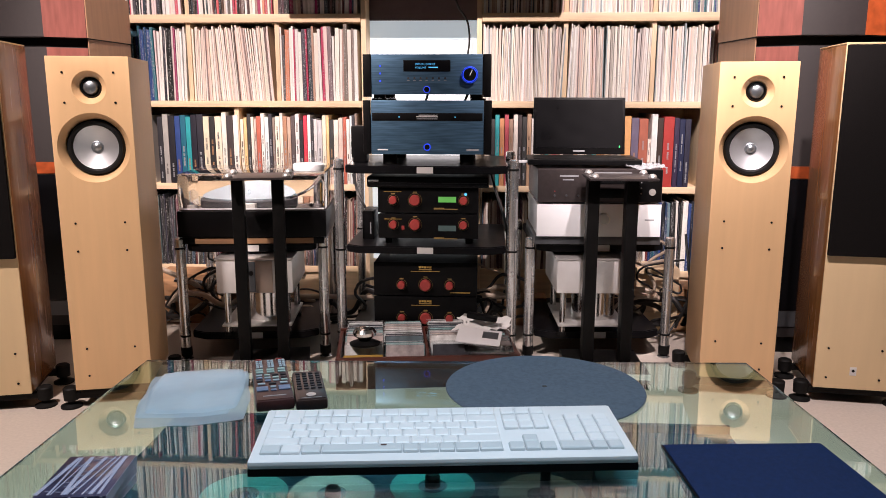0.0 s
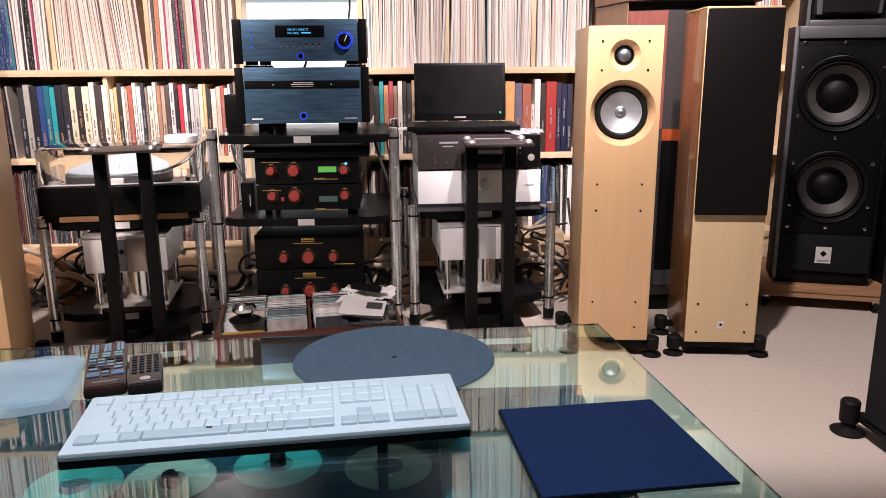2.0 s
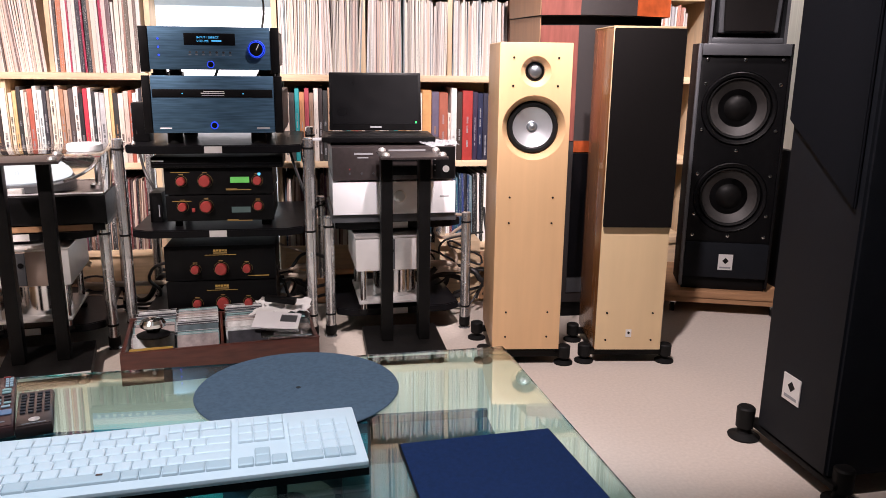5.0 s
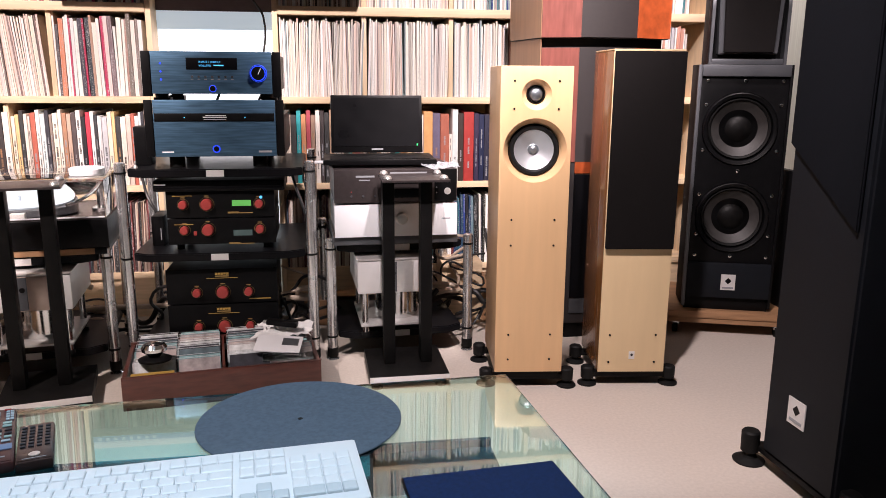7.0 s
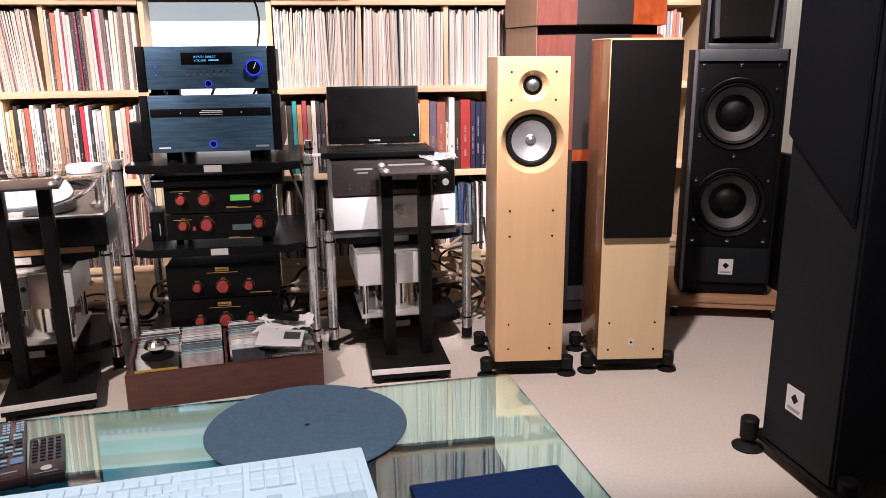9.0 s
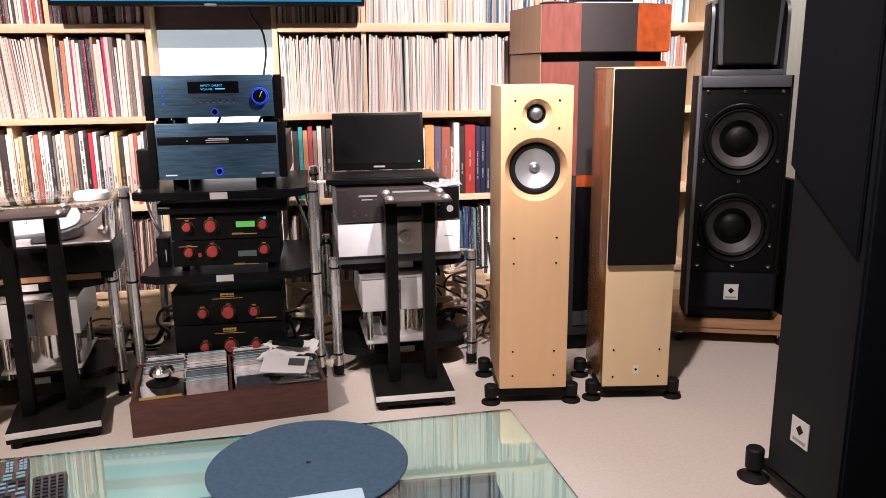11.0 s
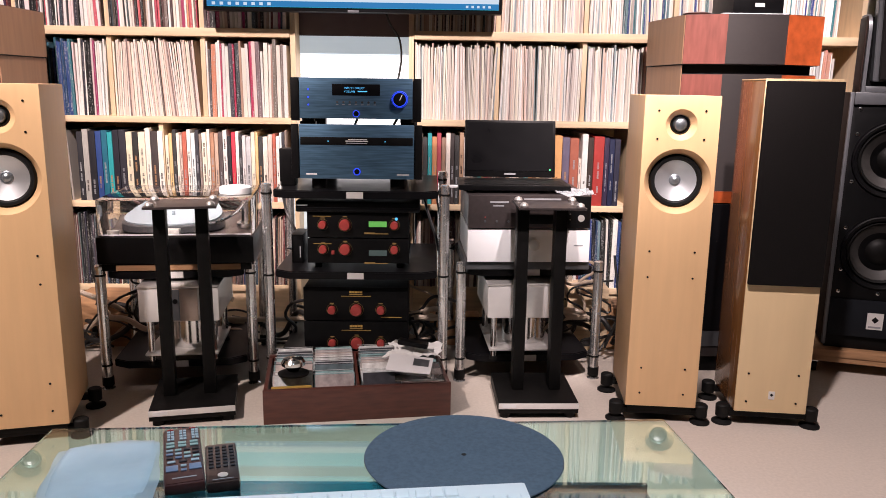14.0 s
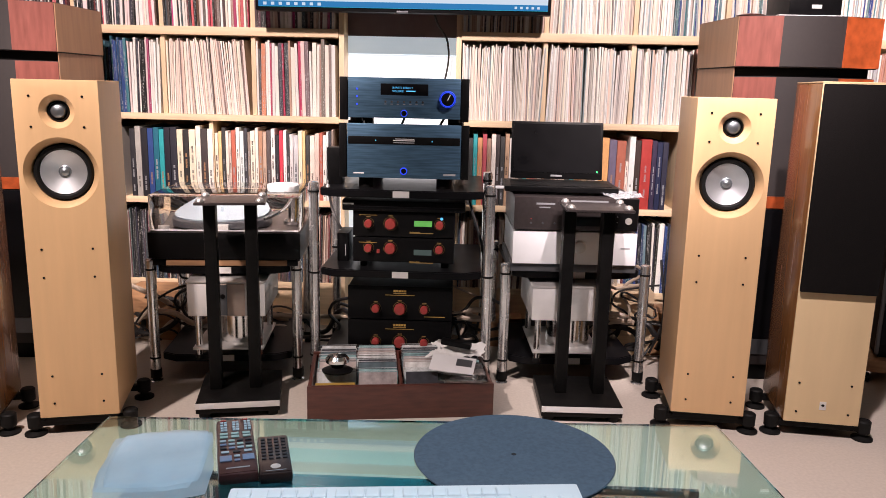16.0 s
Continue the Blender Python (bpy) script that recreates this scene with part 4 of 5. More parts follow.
def red_amp(name, label, z, w, h, knobs, display, logo, f=0.006, x0=0.008):
    a = thing(name, label, "amplifier", pose(x0, 2.668, z))
    part("case", B(-w, w, 0.004, 0.25, f, h, 0.002), BLACK, a)
    part("front_plate", B(-w - 0.002, w + 0.002, 0, 0.0035, f - 0.002, h + 0.001, 0.001), BLACK, a)
    for x, zz, r in knobs:
        k = part("knob", lathe([(r, 0), (r, 0.014), (r * 0.85, 0.018), (0.0, 0.0185)], (x, 0, zz), "-y", 24), RED, a, "red knob")
        ring = part("dial_marks", lathe([(r + 0.0048, -0.0008), (r + 0.0048, 0.0004), (r + 0.0042, 0.0006), (r + 0.0042, -0.0008)], (x, 0, zz), "-y", 32, ring_only=True), GOLDD, k)
        part("lettering", B(x - 0.007, x + 0.007, -0.0006, 0.001, zz + r + 0.0075, zz + r + 0.0098), GOLDD, a)
    if display:
        part("display", B(0.035, 0.095, -0.001, 0.002, h * 0.45, h * 0.45 + 0.019), display, a)
        part("lettering", B(0.02, 0.1, -0.0006, 0.001, h * 0.18, h * 0.18 + 0.0025), GOLDD, a)
        part("lettering", B(0.02, 0.055, -0.0006, 0.001, h * 0.18 + 0.003, h * 0.18 + 0.0055), GOLDD, a)
        part("line", B(-0.15, -0.09, -0.0006, 0.001, h * 0.83, h * 0.83 + 0.0016), GOLD, a)
    if logo:
        for k in range(5):
            part("logo", B(-0.022 + 0.009 * k, -0.0145 + 0.009 * k, -0.0006, 0.001, h * 0.84 + 0.001 * (k % 2), h * 0.84 + 0.0075), GOLD, a)
        part("lettering", B(-0.022, 0.022, -0.0006, 0.001, h * 0.785, h * 0.785 + 0.004), GOLDD, a)
        part("line", B(-0.05, 0.05, -0.0006, 0.001, h * 0.74, h * 0.74 + 0.0016), GOLD, a)
        part("lettering", B(0.085, 0.155, -0.0006, 0.001, h * 0.12, h * 0.12 + 0.003), GOLD, a)
    for x in (-w + 0.03, w - 0.03):
        for y in (0.03, 0.22):
            part("foot", C((x, y, 0), 0.012, f - 0.0005, seg=16), RUBBER, a)
    return a


RA = "black amplifier with red knobs and gold lettering"
K3 = [(-0.118, 0.047, 0.0135), (-0.044, 0.047, 0.0185), (0.12, 0.047, 0.0135)]
a1 = red_amp("amplifier", "black amplifier with red knobs and a lit green display", 0.499, 0.168, 0.0895, K3, GREENLCD, False)
part("indicator", C((0.127, 0, 0.068), 0.005, 0.002, "-y", seg=14), CYAN, a1)
a2 = red_amp("amplifier", "black amplifier with red knobs and a dark display", 0.395, 0.168, 0.1025, [(x, z + 0.0205, r) for x, z, r in K3], DIMLCD, False, 0.022)
part("button", B(-0.09, -0.08, -0.004, 0.001, 0.05, 0.063, 0.001), RED, a2)
K4 = [(-0.082, 0.042, 0.0135), (0.001, 0.042, 0.0195), (0.084, 0.042, 0.0135)]
red_amp("amplifier", RA, 0.21, 0.176, 0.12, K4, None, True, x0=-0.002)
red_amp("amplifier", RA, 0.0915, 0.176, 0.117, K4, None, True, x0=-0.002)

lt = thing("power_supply", "small black box with a red light on the rack shelf", "box", pose(-0.19, 2.75, 0.395))
part("body", B(-0.04, 0.0, 0, 0.12, 0, 0.1, 0.003), BLACK, lt)
part("lettering", B(-0.012, -0.009, -0.001, 0.001, 0.02, 0.06), GREYP, lt)

# turntable
tt = thing("turntable", "black turntable under a clear acrylic dust cover", "turntable", pose(-0.57, 2.575, 0.4045, 0, 0, 6))
part("plinth", B(-0.245, 0.245, 0, 0.38, 0.024, 0.112, 0.004), BLACK, tt)
part("mounting_board", B(-0.235, 0.235, 0.01, 0.37, 0.0, 0.0235, 0.001), SHELFBLK, tt)
part("wood_strip", B(-0.19, 0.2, 0.004, 0.0095, 0.002, 0.02), OLDWOOD, tt)
part("top_plate", B(-0.235, 0.235, 0.01, 0.37, 0.1122, 0.1162, 0.001), BRONZE, tt)
pl = part("platter", lathe([(0.0, 0.117), (0.145, 0.117), (0.152, 0.121), (0.152, 0.138), (0.146, 0.142), (0.0, 0.142)], (-0.045, 0.2, 0)), GREYTRIM, tt)
part("record_mat", lathe([(0.0, 0.1422), (0.143, 0.1422), (0.144, 0.146), (0.004, 0.147), (0.0035, 0.156), (0.0, 0.157)], (-0.045, 0.2, 0)), PLATTER, pl)
arm = part("tonearm_base", lathe([(0.0, 0.117), (0.03, 0.117), (0.03, 0.124), (0.016, 0.128), (0.016, 0.162), (0.012, 0.166), (0.0, 0.166)], (0.165, 0.25, 0)), CHROME, tt)
part("tonearm", tube([(0.168, 0.31, 0.164), (0.165, 0.25, 0.166), (0.16, 0.15, 0.164), (0.14, 0.07, 0.158), (0.12, 0.05, 0.152)], 0.0045), CHROME, arm)
part("counterweight", C((0.17, 0.3, 0.164), 0.016, 0.03, "y", seg=24), BLACK, arm)
part("cue_lever", C((0.195, 0.23, 0.12), 0.008, 0.045, seg=16), GOLD, arm)
part("switch", B(-0.03, 0.01, 0.02, 0.045, 0.1165, 0.136, 0.002), SILVER, tt)
part("speed_knob", C((-0.2, 0.05, 0.1165), 0.018, 0.014), SILVER, tt)
cv = thing("dust_cover", "clear acrylic dust cover over the turntable", "dust cover", pose(-0.57, 2.575, 0.5215, 0, 0, 6))
x0, x1, y0, y1, h = -0.238, 0.242, 0.006, 0.372, 0.112
part("top_panel", B(x0, x1, y0, y1, h, h + 0.0035, 0.001), ACRYL, cv)
for a in ((x0, x1, y0, y0 + 0.0035), (x0, x1, y1 - 0.0035, y1), (x0, x0 + 0.0035, y0 + 0.0036, y1 - 0.0036), (x1 - 0.0035, x1, y0 + 0.0036, y1 - 0.0036)):
    part("side_pane", B(a[0], a[1], a[2], a[3], 0, h - 0.0003, 0.0008), ACRYL, cv)
for a in ((x0 + 0.004, x1 - 0.004, y0 - 0.0022, y0 - 0.0002, 0.0, 0.004),):
    part("bottom_edge", B(*a), WHITEP, cv)
wt = solid("round_tin", lathe([(0.0, 0), (0.052, 0), (0.054, 0.004), (0.054, 0.02), (0.05, 0.023), (0.0, 0.024)], (-0.415, 2.75, 0.6375)), WHITEPANEL, "round white plastic tin lying on the dust cover", "tin")


def cube_amp(name, m, cap):
    """A silver box amplifier hung on round legs over a cylindrical transformer can."""
    a = thing(name, "silver box amplifier on round legs with a steel transformer can", "amplifier", m, "silver amplifiers")
    part("body", B(-0.125, 0.125, 0, 0.3, 0.15, 0.262, 0.006), SILVERP, a)
    part("top_rim", B(-0.128, 0.128, -0.002, 0.3, 0.2622, 0.268, 0.002), SILVER, a)
    part("front_panel", B(-0.022, 0.06, -0.004, -0.0002, 0.153, 0.26, 0.002), SILVER if not cap else mat("copper_tint_panel", (0.62, 0.5, 0.44), 0.35, 0.5), a)
    bp = part("button_panel", B(-0.022, 0.004, -0.0062, -0.0042, 0.156, 0.258), GREYTRIM, a)
    part("button", lathe([(0.008, 0.006), (0.008, 0.009), (0.0, 0.0095)], (-0.009, 0, 0.22), "-y", 20), BLACK, bp)
    part("base_plate", B(-0.115, 0.115, 0.006, 0.29, 0.034, 0.042, 0.003), SILVER, a)
    part("transformer_can", C((0.02, 0.13, 0.0425), 0.075, 0.107, seg=40), CHROME, a)
    for x in (-0.098, 0.098):
        for y in (0.03, 0.26):
            lg = part("leg", C((x, y, 0.012), 0.011, 0.1375, seg=20), CHROME, a)
            part("foot", C((x, y, 0.0), 0.014, 0.0118, seg=20), RUBBER, lg)
    return a


cube_amp("power_amplifier", pose(-0.553, 2.52, 0.1003, 0, 0, 6), True)
cube_amp("power_amplifier", pose(0.565, 2.59, 0.1003, 0, 0, 3), False)


# ---- right rack top ----
pa = thing("amplifier", "silver-white box amplifier under the disc player", "amplifier", pose(0.57, 2.6, 0.4045, 0, 0, 2))
part("body", B(-0.198, 0.2, 0.003, 0.36, 0.038, 0.142, 0.003), WHITEPANEL, pa)
part("front_plate", B(-0.2, 0.202, 0, 0.0025, 0.036, 0.143, 0.001), WHITEPANEL, pa)
part("knob", lathe([(0.02, 0.0), (0.02, 0.008), (0.016, 0.011), (0.0, 0.0115)], (0.017, 0, 0.095), "-y"), SILVER, pa)
part("lettering", B(0.15, 0.18, -0.0008, 0.001, 0.09, 0.094), GREYP, pa)
part("base_rail", B(-0.205, 0.207, 0.01, 0.36, 0.008, 0.0355, 0.002), GREYTRIM, pa)
for x in (-0.16, 0.16):
    for y in (0.05, 0.3):
        part("foot", C((x, y, 0.0), 0.016, 0.0078), RUBBER, pa)
cd = thing("disc_player", "dark bronze disc player with a slot tray and silver lettering", "disc player", pose(0.57, 2.595, 0.548, 0, 0, 2))
part("body", B(-0.2, 0.2, 0.006, 0.34, 0.008, 0.112, 0.003), BRONZE, cd)
part("front_plate", B(-0.2, 0.2, 0, 0.0055, 0.006, 0.113, 0.002), BRONZE, cd)
part("dark_panel", B(0.125, 0.198, -0.0015, 0.002, 0.008, 0.111, 0.001), BLACK, cd)
part("tray_slot", B(-0.02, 0.115, -0.0012, 0.002, 0.066, 0.082, 0.001), BLACK, cd)
part("display", B(-0.01, 0.115, -0.0012, 0.002, 0.02, 0.05, 0.001), SCREEN, cd)
part("power_button", lathe([(0.011, 0), (0.011, 0.004), (0.0, 0.0045)], (0.168, -0.0015, 0.04), "-y", 24), SILVER, cd)
part("lettering", B(-0.13, -0.07, -0.0008, 0.001, 0.088, 0.094), GREYP, cd)
part("lettering", B(-0.12, -0.085, -0.0008, 0.001, 0.077, 0.081), GREYP, cd)
for k in range(3):
    part("button", C((-0.145 + 0.038 * k, 0, 0.028), 0.0035, 0.003, "-y", seg=12), GREYTRIM, cd)
part("indicator", C((-0.145, 0, 0.042), 0.002, 0.002, "-y", seg=8), RED, cd)
for k in range(3):
    part("button", C((0.132, -0.0014, 0.035 + 0.018 * k), 0.0022, 0.001, "-y", seg=8), GREYP, cd)
part("label", B(-0.02, 0.1, -0.0008, 0.001, 0.094, 0.104), GREYP, cd)
for x in (-0.16, 0.16):
    for y in (0.05, 0.28):
        part("foot", C((x, y, 0.0), 0.016, 0.0078), RUBBER, cd)
lap = thing("laptop", "open black laptop with a dark screen on the disc player", "laptop", pose(0.524, 2.66, 0.6655, 0, 0, -1))
part("base", B(-0.185, 0.185, -0.02, 0.2, 0.004, 0.022, 0.004), BLACK, lap)
kb = part("keyboard", B(-0.165, 0.165, 0.0, 0.11, 0.0221, 0.0235), BLACKM, lap)
TILTM = pose(0, 0.195, 0.024, -12)
lid = part("lid", B(-0.16, 0.16, -0.008, 0.0, 0.0, 0.201, 0.004, m=TILTM), BLACK, lap)
part("screen", B(-0.15, 0.15, -0.0095, -0.0081, 0.022, 0.192, m=TILTM), SCREEN, lid)
part("badge", B(-0.02, 0.02, -0.0098, -0.0081, 0.008, 0.014, m=TILTM), GREYP, lid)
part("indicator", B(0.139, 0.143, -0.0108, -0.0096, 0.024, 0.03, m=TILTM), GREENLED, lid)
for x in (-0.16, 0.16):
    part("foot", C((x, 0.0, 0.0), 0.008, 0.0039, seg=12), RUBBER, lap)
    part("foot", C((x, 0.16, 0.0), 0.008, 0.0039, seg=12), RUBBER, lap)
us = thing("usb_stick", "white plug and cable at the laptop", "cable", pose(0.31, 2.68, 0.676))
part("plug", B(0.0, 0.035, -0.006, 0.006, -0.003, 0.006, 0.002), WHITEP, us)
part("cable", tube([(0.0, 0, 0.001), (-0.02, -0.004, -0.002), (-0.035, 0.02, -0.02), (-0.03, 0.1, -0.12)], 0.003), CABLE, us)
bag = thing("plastic_sleeve", "crumpled clear plastic sleeve beside the laptop", "plastic sleeve", pose(0.715, 2.63, 0.6635))
g = bmesh.new()
bmesh.ops.create_grid(g, x_segments=12, y_segments=10, size=0.5)
for v in g.verts:
    v.co = Vector((v.co.x * 0.12, v.co.y * 0.14, 0.008 + 0.012 * noise.noise(v.co * 7)))
bmesh.ops.solidify(g, geom=g.faces[:], thickness=0.0006)
part("film", g, BAGT, bag)


# ---- loudspeaker stands ----
def stand(m, s2):
    s = thing("speaker_stand", "empty black steel loudspeaker stand with two square columns", "speaker stand", m, "speaker stands")
    part("base", B(-0.124, 0.124, -0.13, 0.13, 0.018, 0.052, 0.002), BLACKM, s)
    part("front_strip", B(-0.124, 0.124, -0.1345, -0.1305, 0.034, 0.0515, 0.0005), SILVERP, s)
    part("sticker", B(-0.112, -0.07, -0.1356, -0.1347, 0.0375, 0.049), WHITEP, s)
    for x in (-0.075, 0.045) if s2 < 0 else (-0.052, 0.066):
        part("column", B(x - 0.018, x + 0.018, -0.025, 0.03, 0.0525, 0.643, 0.0025), BLACKM, s)
    ox = -0.007 if s2 < 0 else 0.03
    part("top_plate", B(ox - 0.105, ox + 0.1, -0.08, 0.085, 0.6435, 0.651, 0.002), BRONZE, s)
    for x in (ox - 0.088, ox + 0.083):
        for y in (-0.062, 0.067):
            part("corner_disc", lathe([(0.0, 0.6512), (0.012, 0.6512), (0.013, 0.655), (0.01, 0.661), (0.004, 0.664), (0.0, 0.6645)], (x, y, 0)), SILVER, s)
    for x in (-0.1, 0.1):
        for y in (-0.105, 0.105):
            part("foot", C((x, y, 0.0), 0.018, 0.0178, seg=20), RUBBER, s)
    return s


stand(pose(-0.484, 2.427, 0, 0, 0, 12), -1)
stand(pose(0.585, 2.482, 0, 0, 0, 1), 1)

# ---- box of discs ----
bx = thing("record_box", "dark rosewood crate full of disc cases on the floor", "crate", pose(0.0355, 2.336, 0, 0, 0, 8))
part("front_panel", B(-0.284, 0.284, 0, 0.013, 0.0, 0.108, 0.001), DARKWOOD, bx)
part("back_panel", B(-0.282, 0.282, 0.29, 0.303, 0.0, 0.115, 0.001), DARKWOOD, bx)
part("side_panel", B(-0.282, -0.27, 0.0135, 0.2895, 0.0, 0.108, 0.001), DARKWOOD, bx)
part("side_panel", B(0.27, 0.282, 0.0135, 0.2895, 0.0, 0.108, 0.001), DARKWOOD, bx)
part("divider", B(-0.004, 0.004, 0.0135, 0.2895, 0.001, 0.115, 0.001), DARKWOOD, bx)
part("bottom", B(-0.269, 0.269, 0.0136, 0.2894, 0.0, 0.006), DARKWOOD, bx)
BXM = pose(0.0355, 2.336, -0.01, 0, 0, 8)
random.seed(7)
SLV = [(0.6, 0.62, 0.63), (0.1, 0.14, 0.16), (0.4, 0.35, 0.35), (0.75, 0.74, 0.72), (0.05, 0.05, 0.06), (0.25, 0.4, 0.42), (0.5, 0.42, 0.4)]


def disc_case(m, colour):
    c = thing("disc_case", "clear plastic disc case with a printed inlay", "disc case", m, "disc cases in the crate")
    part("shell", B(-0.071, 0.071, -0.005, 0.005, 0, 0.125, 0.001), CASE, c)
    part("inlay", B(-0.064, 0.068, -0.0062, -0.0053, 0.003, 0.122), mat("printed_inlay", colour, 0.35, var=0.5, scale=35), c)
    part("edge_strip", B(-0.0705, 0.0705, -0.0045, 0.0045, 0.1252, 0.1262), random.choice((WHITEP, PAPER, GREYP, BLACK)), c)
    return c


for col, x in enumerate((-0.198, -0.072, 0.075, 0.2)):
    n = 9 if col in (1, 2) else 8
    for k in range(n):
        y = 0.03 + 0.25 * (k + 0.3) / n
        up = 0.0 if k < 2 else 0.012
        disc_case(BXM @ pose(x if col in (0, 3) else x, y, 0.0165 + up, -26 if k > 0 else -20) @ Matrix.Diagonal((0.86 if col in (0, 3) else 0.9, 1, 1, 1)), SLV[(k * 3 + col * 2) % len(SLV)])
clamp = thing("record_clamp", "polished steel record clamp with a black base", "record clamp", BXM @ pose(-0.195, 0.075, 0.1385, -4, 0, 0))
part("base", lathe([(0.0, 0), (0.046, 0), (0.048, 0.006), (0.034, 0.012), (0.0, 0.013)]), BLACK, clamp)
part("knob", lathe([(0.018, 0.0132), (0.021, 0.02), (0.036, 0.03), (0.037, 0.04), (0.03, 0.05), (0.012, 0.056), (0.0, 0.0565)]), CHROME, clamp)
yl = solid("yellow_disc_case", B(-0.06, 0.06, -0.004, 0.004, 0, 0.02, 0.001), GOLD, "yellow disc case edge in the crate", "disc case", m=BXM @ pose(-0.2, 0.022, 0.1, -10))
bk = thing("booklet", "white printed booklet lying on the disc cases", "booklet", BXM @ pose(0.165, 0.085, 0.148, 12, 4, -14))
part("cover", B(-0.07, 0.07, -0.045, 0.05, 0, 0.004, 0.0008), PAPER, bk)
part("picture", B(0.01, 0.06, -0.005, 0.035, 0.0042, 0.005), GREYTRIM, bk)
bk2 = solid("disc_sleeve", B(-0.075, 0.075, -0.06, 0.06, 0, 0.006, 0.001), CASE, "clear empty disc sleeve lying on the cases", "disc sleeve", m=BXM @ pose(0.19, 0.055, 0.135, 6, 0, -4))
cl = bmesh.new()
bmesh.ops.create_grid(cl, x_segments=26, y_segments=18, size=0.5)
for v in cl.verts:
    x, y = v.co.x, v.co.y
    r = 1 + 0.35 * noise.noise(Vector((x * 3, y * 3, 5)))
    v.co = Vector((x * 0.17 * r, y * 0.085 * r, 0.012 + 0.022 * max(0, noise.noise(Vector((x * 4, y * 4, 1)))) + 0.008 * noise.noise(Vector((x * 11, y * 11, 2)))))
bmesh.ops.solidify(cl, geom=cl.faces[:], thickness=0.0015)
solid("cloth", cl, CLOTH, "crumpled white cotton cloth lying on the disc cases", "cloth", m=BXM @ pose(0.195, 0.19, 0.15, 10, 0, -10))
br = thing("record_brush", "black record brush lying on the white cloth", "brush", BXM @ pose(0.185, 0.17, 0.182, 0, 6, -18))
part("handle", B(-0.05, 0.05, -0.015, 0.015, 0, 0.018, 0.006), BLACK, br)
part("tip", B(-0.062, -0.0505, -0.008, 0.008, 0.003, 0.01, 0.002), SILVER, br)

# ---- glass table ----
tb = thing("glass_table", "low green-tinted glass table with a lower tray", "table")
TOPZ, LEAN = 0.458, 1.05   # the glass leans away from the seat by a degree
SLOPE = math.tan(radians(LEAN))


def slid(x, y):
    """A spot of the level plan, carried along the line of sight from the seat to the leaning glass."""
    ex, ey, ez = 0.3, 0.13, 0.94
    k = (TOPZ - SLOPE * (ey - 1.0) - ez) / (TOPZ - ez + SLOPE * (y - ey))
    return ex + k * (x - ex), ey + k * (y - ey)


def laid(x, y, turn, up=0.0004):
    """Lies at (x, y) on the leaning glass, turned about its normal."""
    x, y = slid(x, y)
    return pose(x, y, TOPZ - SLOPE * (y - 1.0), -LEAN) @ pose(0, 0, up, 0, 0, turn)


top = prism([(x, y - 1.0) for x, y in (slid(0.642, 1.342), slid(-0.352, 1.292), slid(-0.342, 0.5), slid(0.72, 0.5))], -0.012, 0.0, 0.0012)
bmesh.ops.transform(top, matrix=pose(0, 1.0, TOPZ, -LEAN), verts=top.verts)
part("glass_top", top, GLASS, tb, "green-tinted glass top", False)
part("tray", B(-0.32, 0.61, 0.52, 1.3, 0.325, 0.34, 0.002), TEAL, tb, "teal lower tray")
part("tray_lip", B(-0.32, 0.61, 1.301, 1.31, 0.315, 0.352, 0.001), TEAL, tb)
for x, y in ((-0.225, 0.62), (-0.225, 1.16), (0.485, 0.62), (0.485, 1.16)):
    part("leg", C((x, y, 0), 0.009, 0.3248, seg=20), BLACKM, tb)
for x in (-0.27, 0.55):
    for y in (0.54, 0.72):
        part("upper_leg", C((x, y, 0.3402), 0.007, TOPZ - SLOPE * (y - 1.0) - 0.0128 - 0.3402, seg=20), BLACKM, tb)
part("centre_post", C((0.286, 0.985, 0.3402), 0.0065, 0.105, seg=16), BLACKM, tb)
for i, (x, y, m) in enumerate([(0.138, 1.1, DISCT), (0.29, 1.085, DISC), (-0.12, 1.06, DISCT), (0.0, 1.07, DISC)]):
    ds = thing("disc", "bare optical disc lying on the lower tray", "disc", pose(x, y, 0.3405), "discs on the tray")
    part("disc_body", lathe([(0.0205, 0.0), (0.06, 0.0), (0.06, 0.0012), (0.0205, 0.0012)], ring_only=True), m, ds)
    part("hub", lathe([(0.0075, 0.0), (0.02, 0.0), (0.02, 0.0011), (0.0075, 0.0011)], ring_only=True), CASE, ds)
for x, y in ((0.138, 1.1), (0.005, 1.055)):
    solid("spindle", lathe([(0.0, 0), (0.011, 0), (0.011, 0.014), (0.008, 0.018), (0.0, 0.018)], (x, y, 0.342)), BLACK, "small black spindle standing on the tray", "spindle")
solid("tray_box", B(0.36, 0.47, 0.75, 1.1, 0.3405, 0.38, 0.004), mat("dark_teal_box", (0.02, 0.06, 0.075), 0.4), "dark flat box lying on the lower tray", "box")

# things on the glass
fm = lathe([(0.0, 0.0), (0.149, 0.0), (0.15, 0.0012), (0.149, 0.0025), (0.004, 0.0025), (0.0, 0.0024)], (0, 0, 0), "z", 96)
mt = thing("slipmat", "round blue-grey felt slipmat lying on the glass", "slipmat", laid(0.3, 1.205, 0))
part("felt", fm, FELT, mt)
part("centre_hole", lathe([(0.0, 0.0026), (0.0038, 0.0026), (0.0038, 0.003), (0.0, 0.003)]), BLACK, mt)
pd = thing("mouse_pad", "navy blue cloth mouse pad lying on the glass", "mouse pad", laid(0.542, 0.925, 5))
part("hem", prism([(-0.102, 0.102), (-0.105, -0.112), (0.107, -0.112), (0.102, 0.102)][::-1], 0, 0.0022, 0.0008), BLACKM, pd)
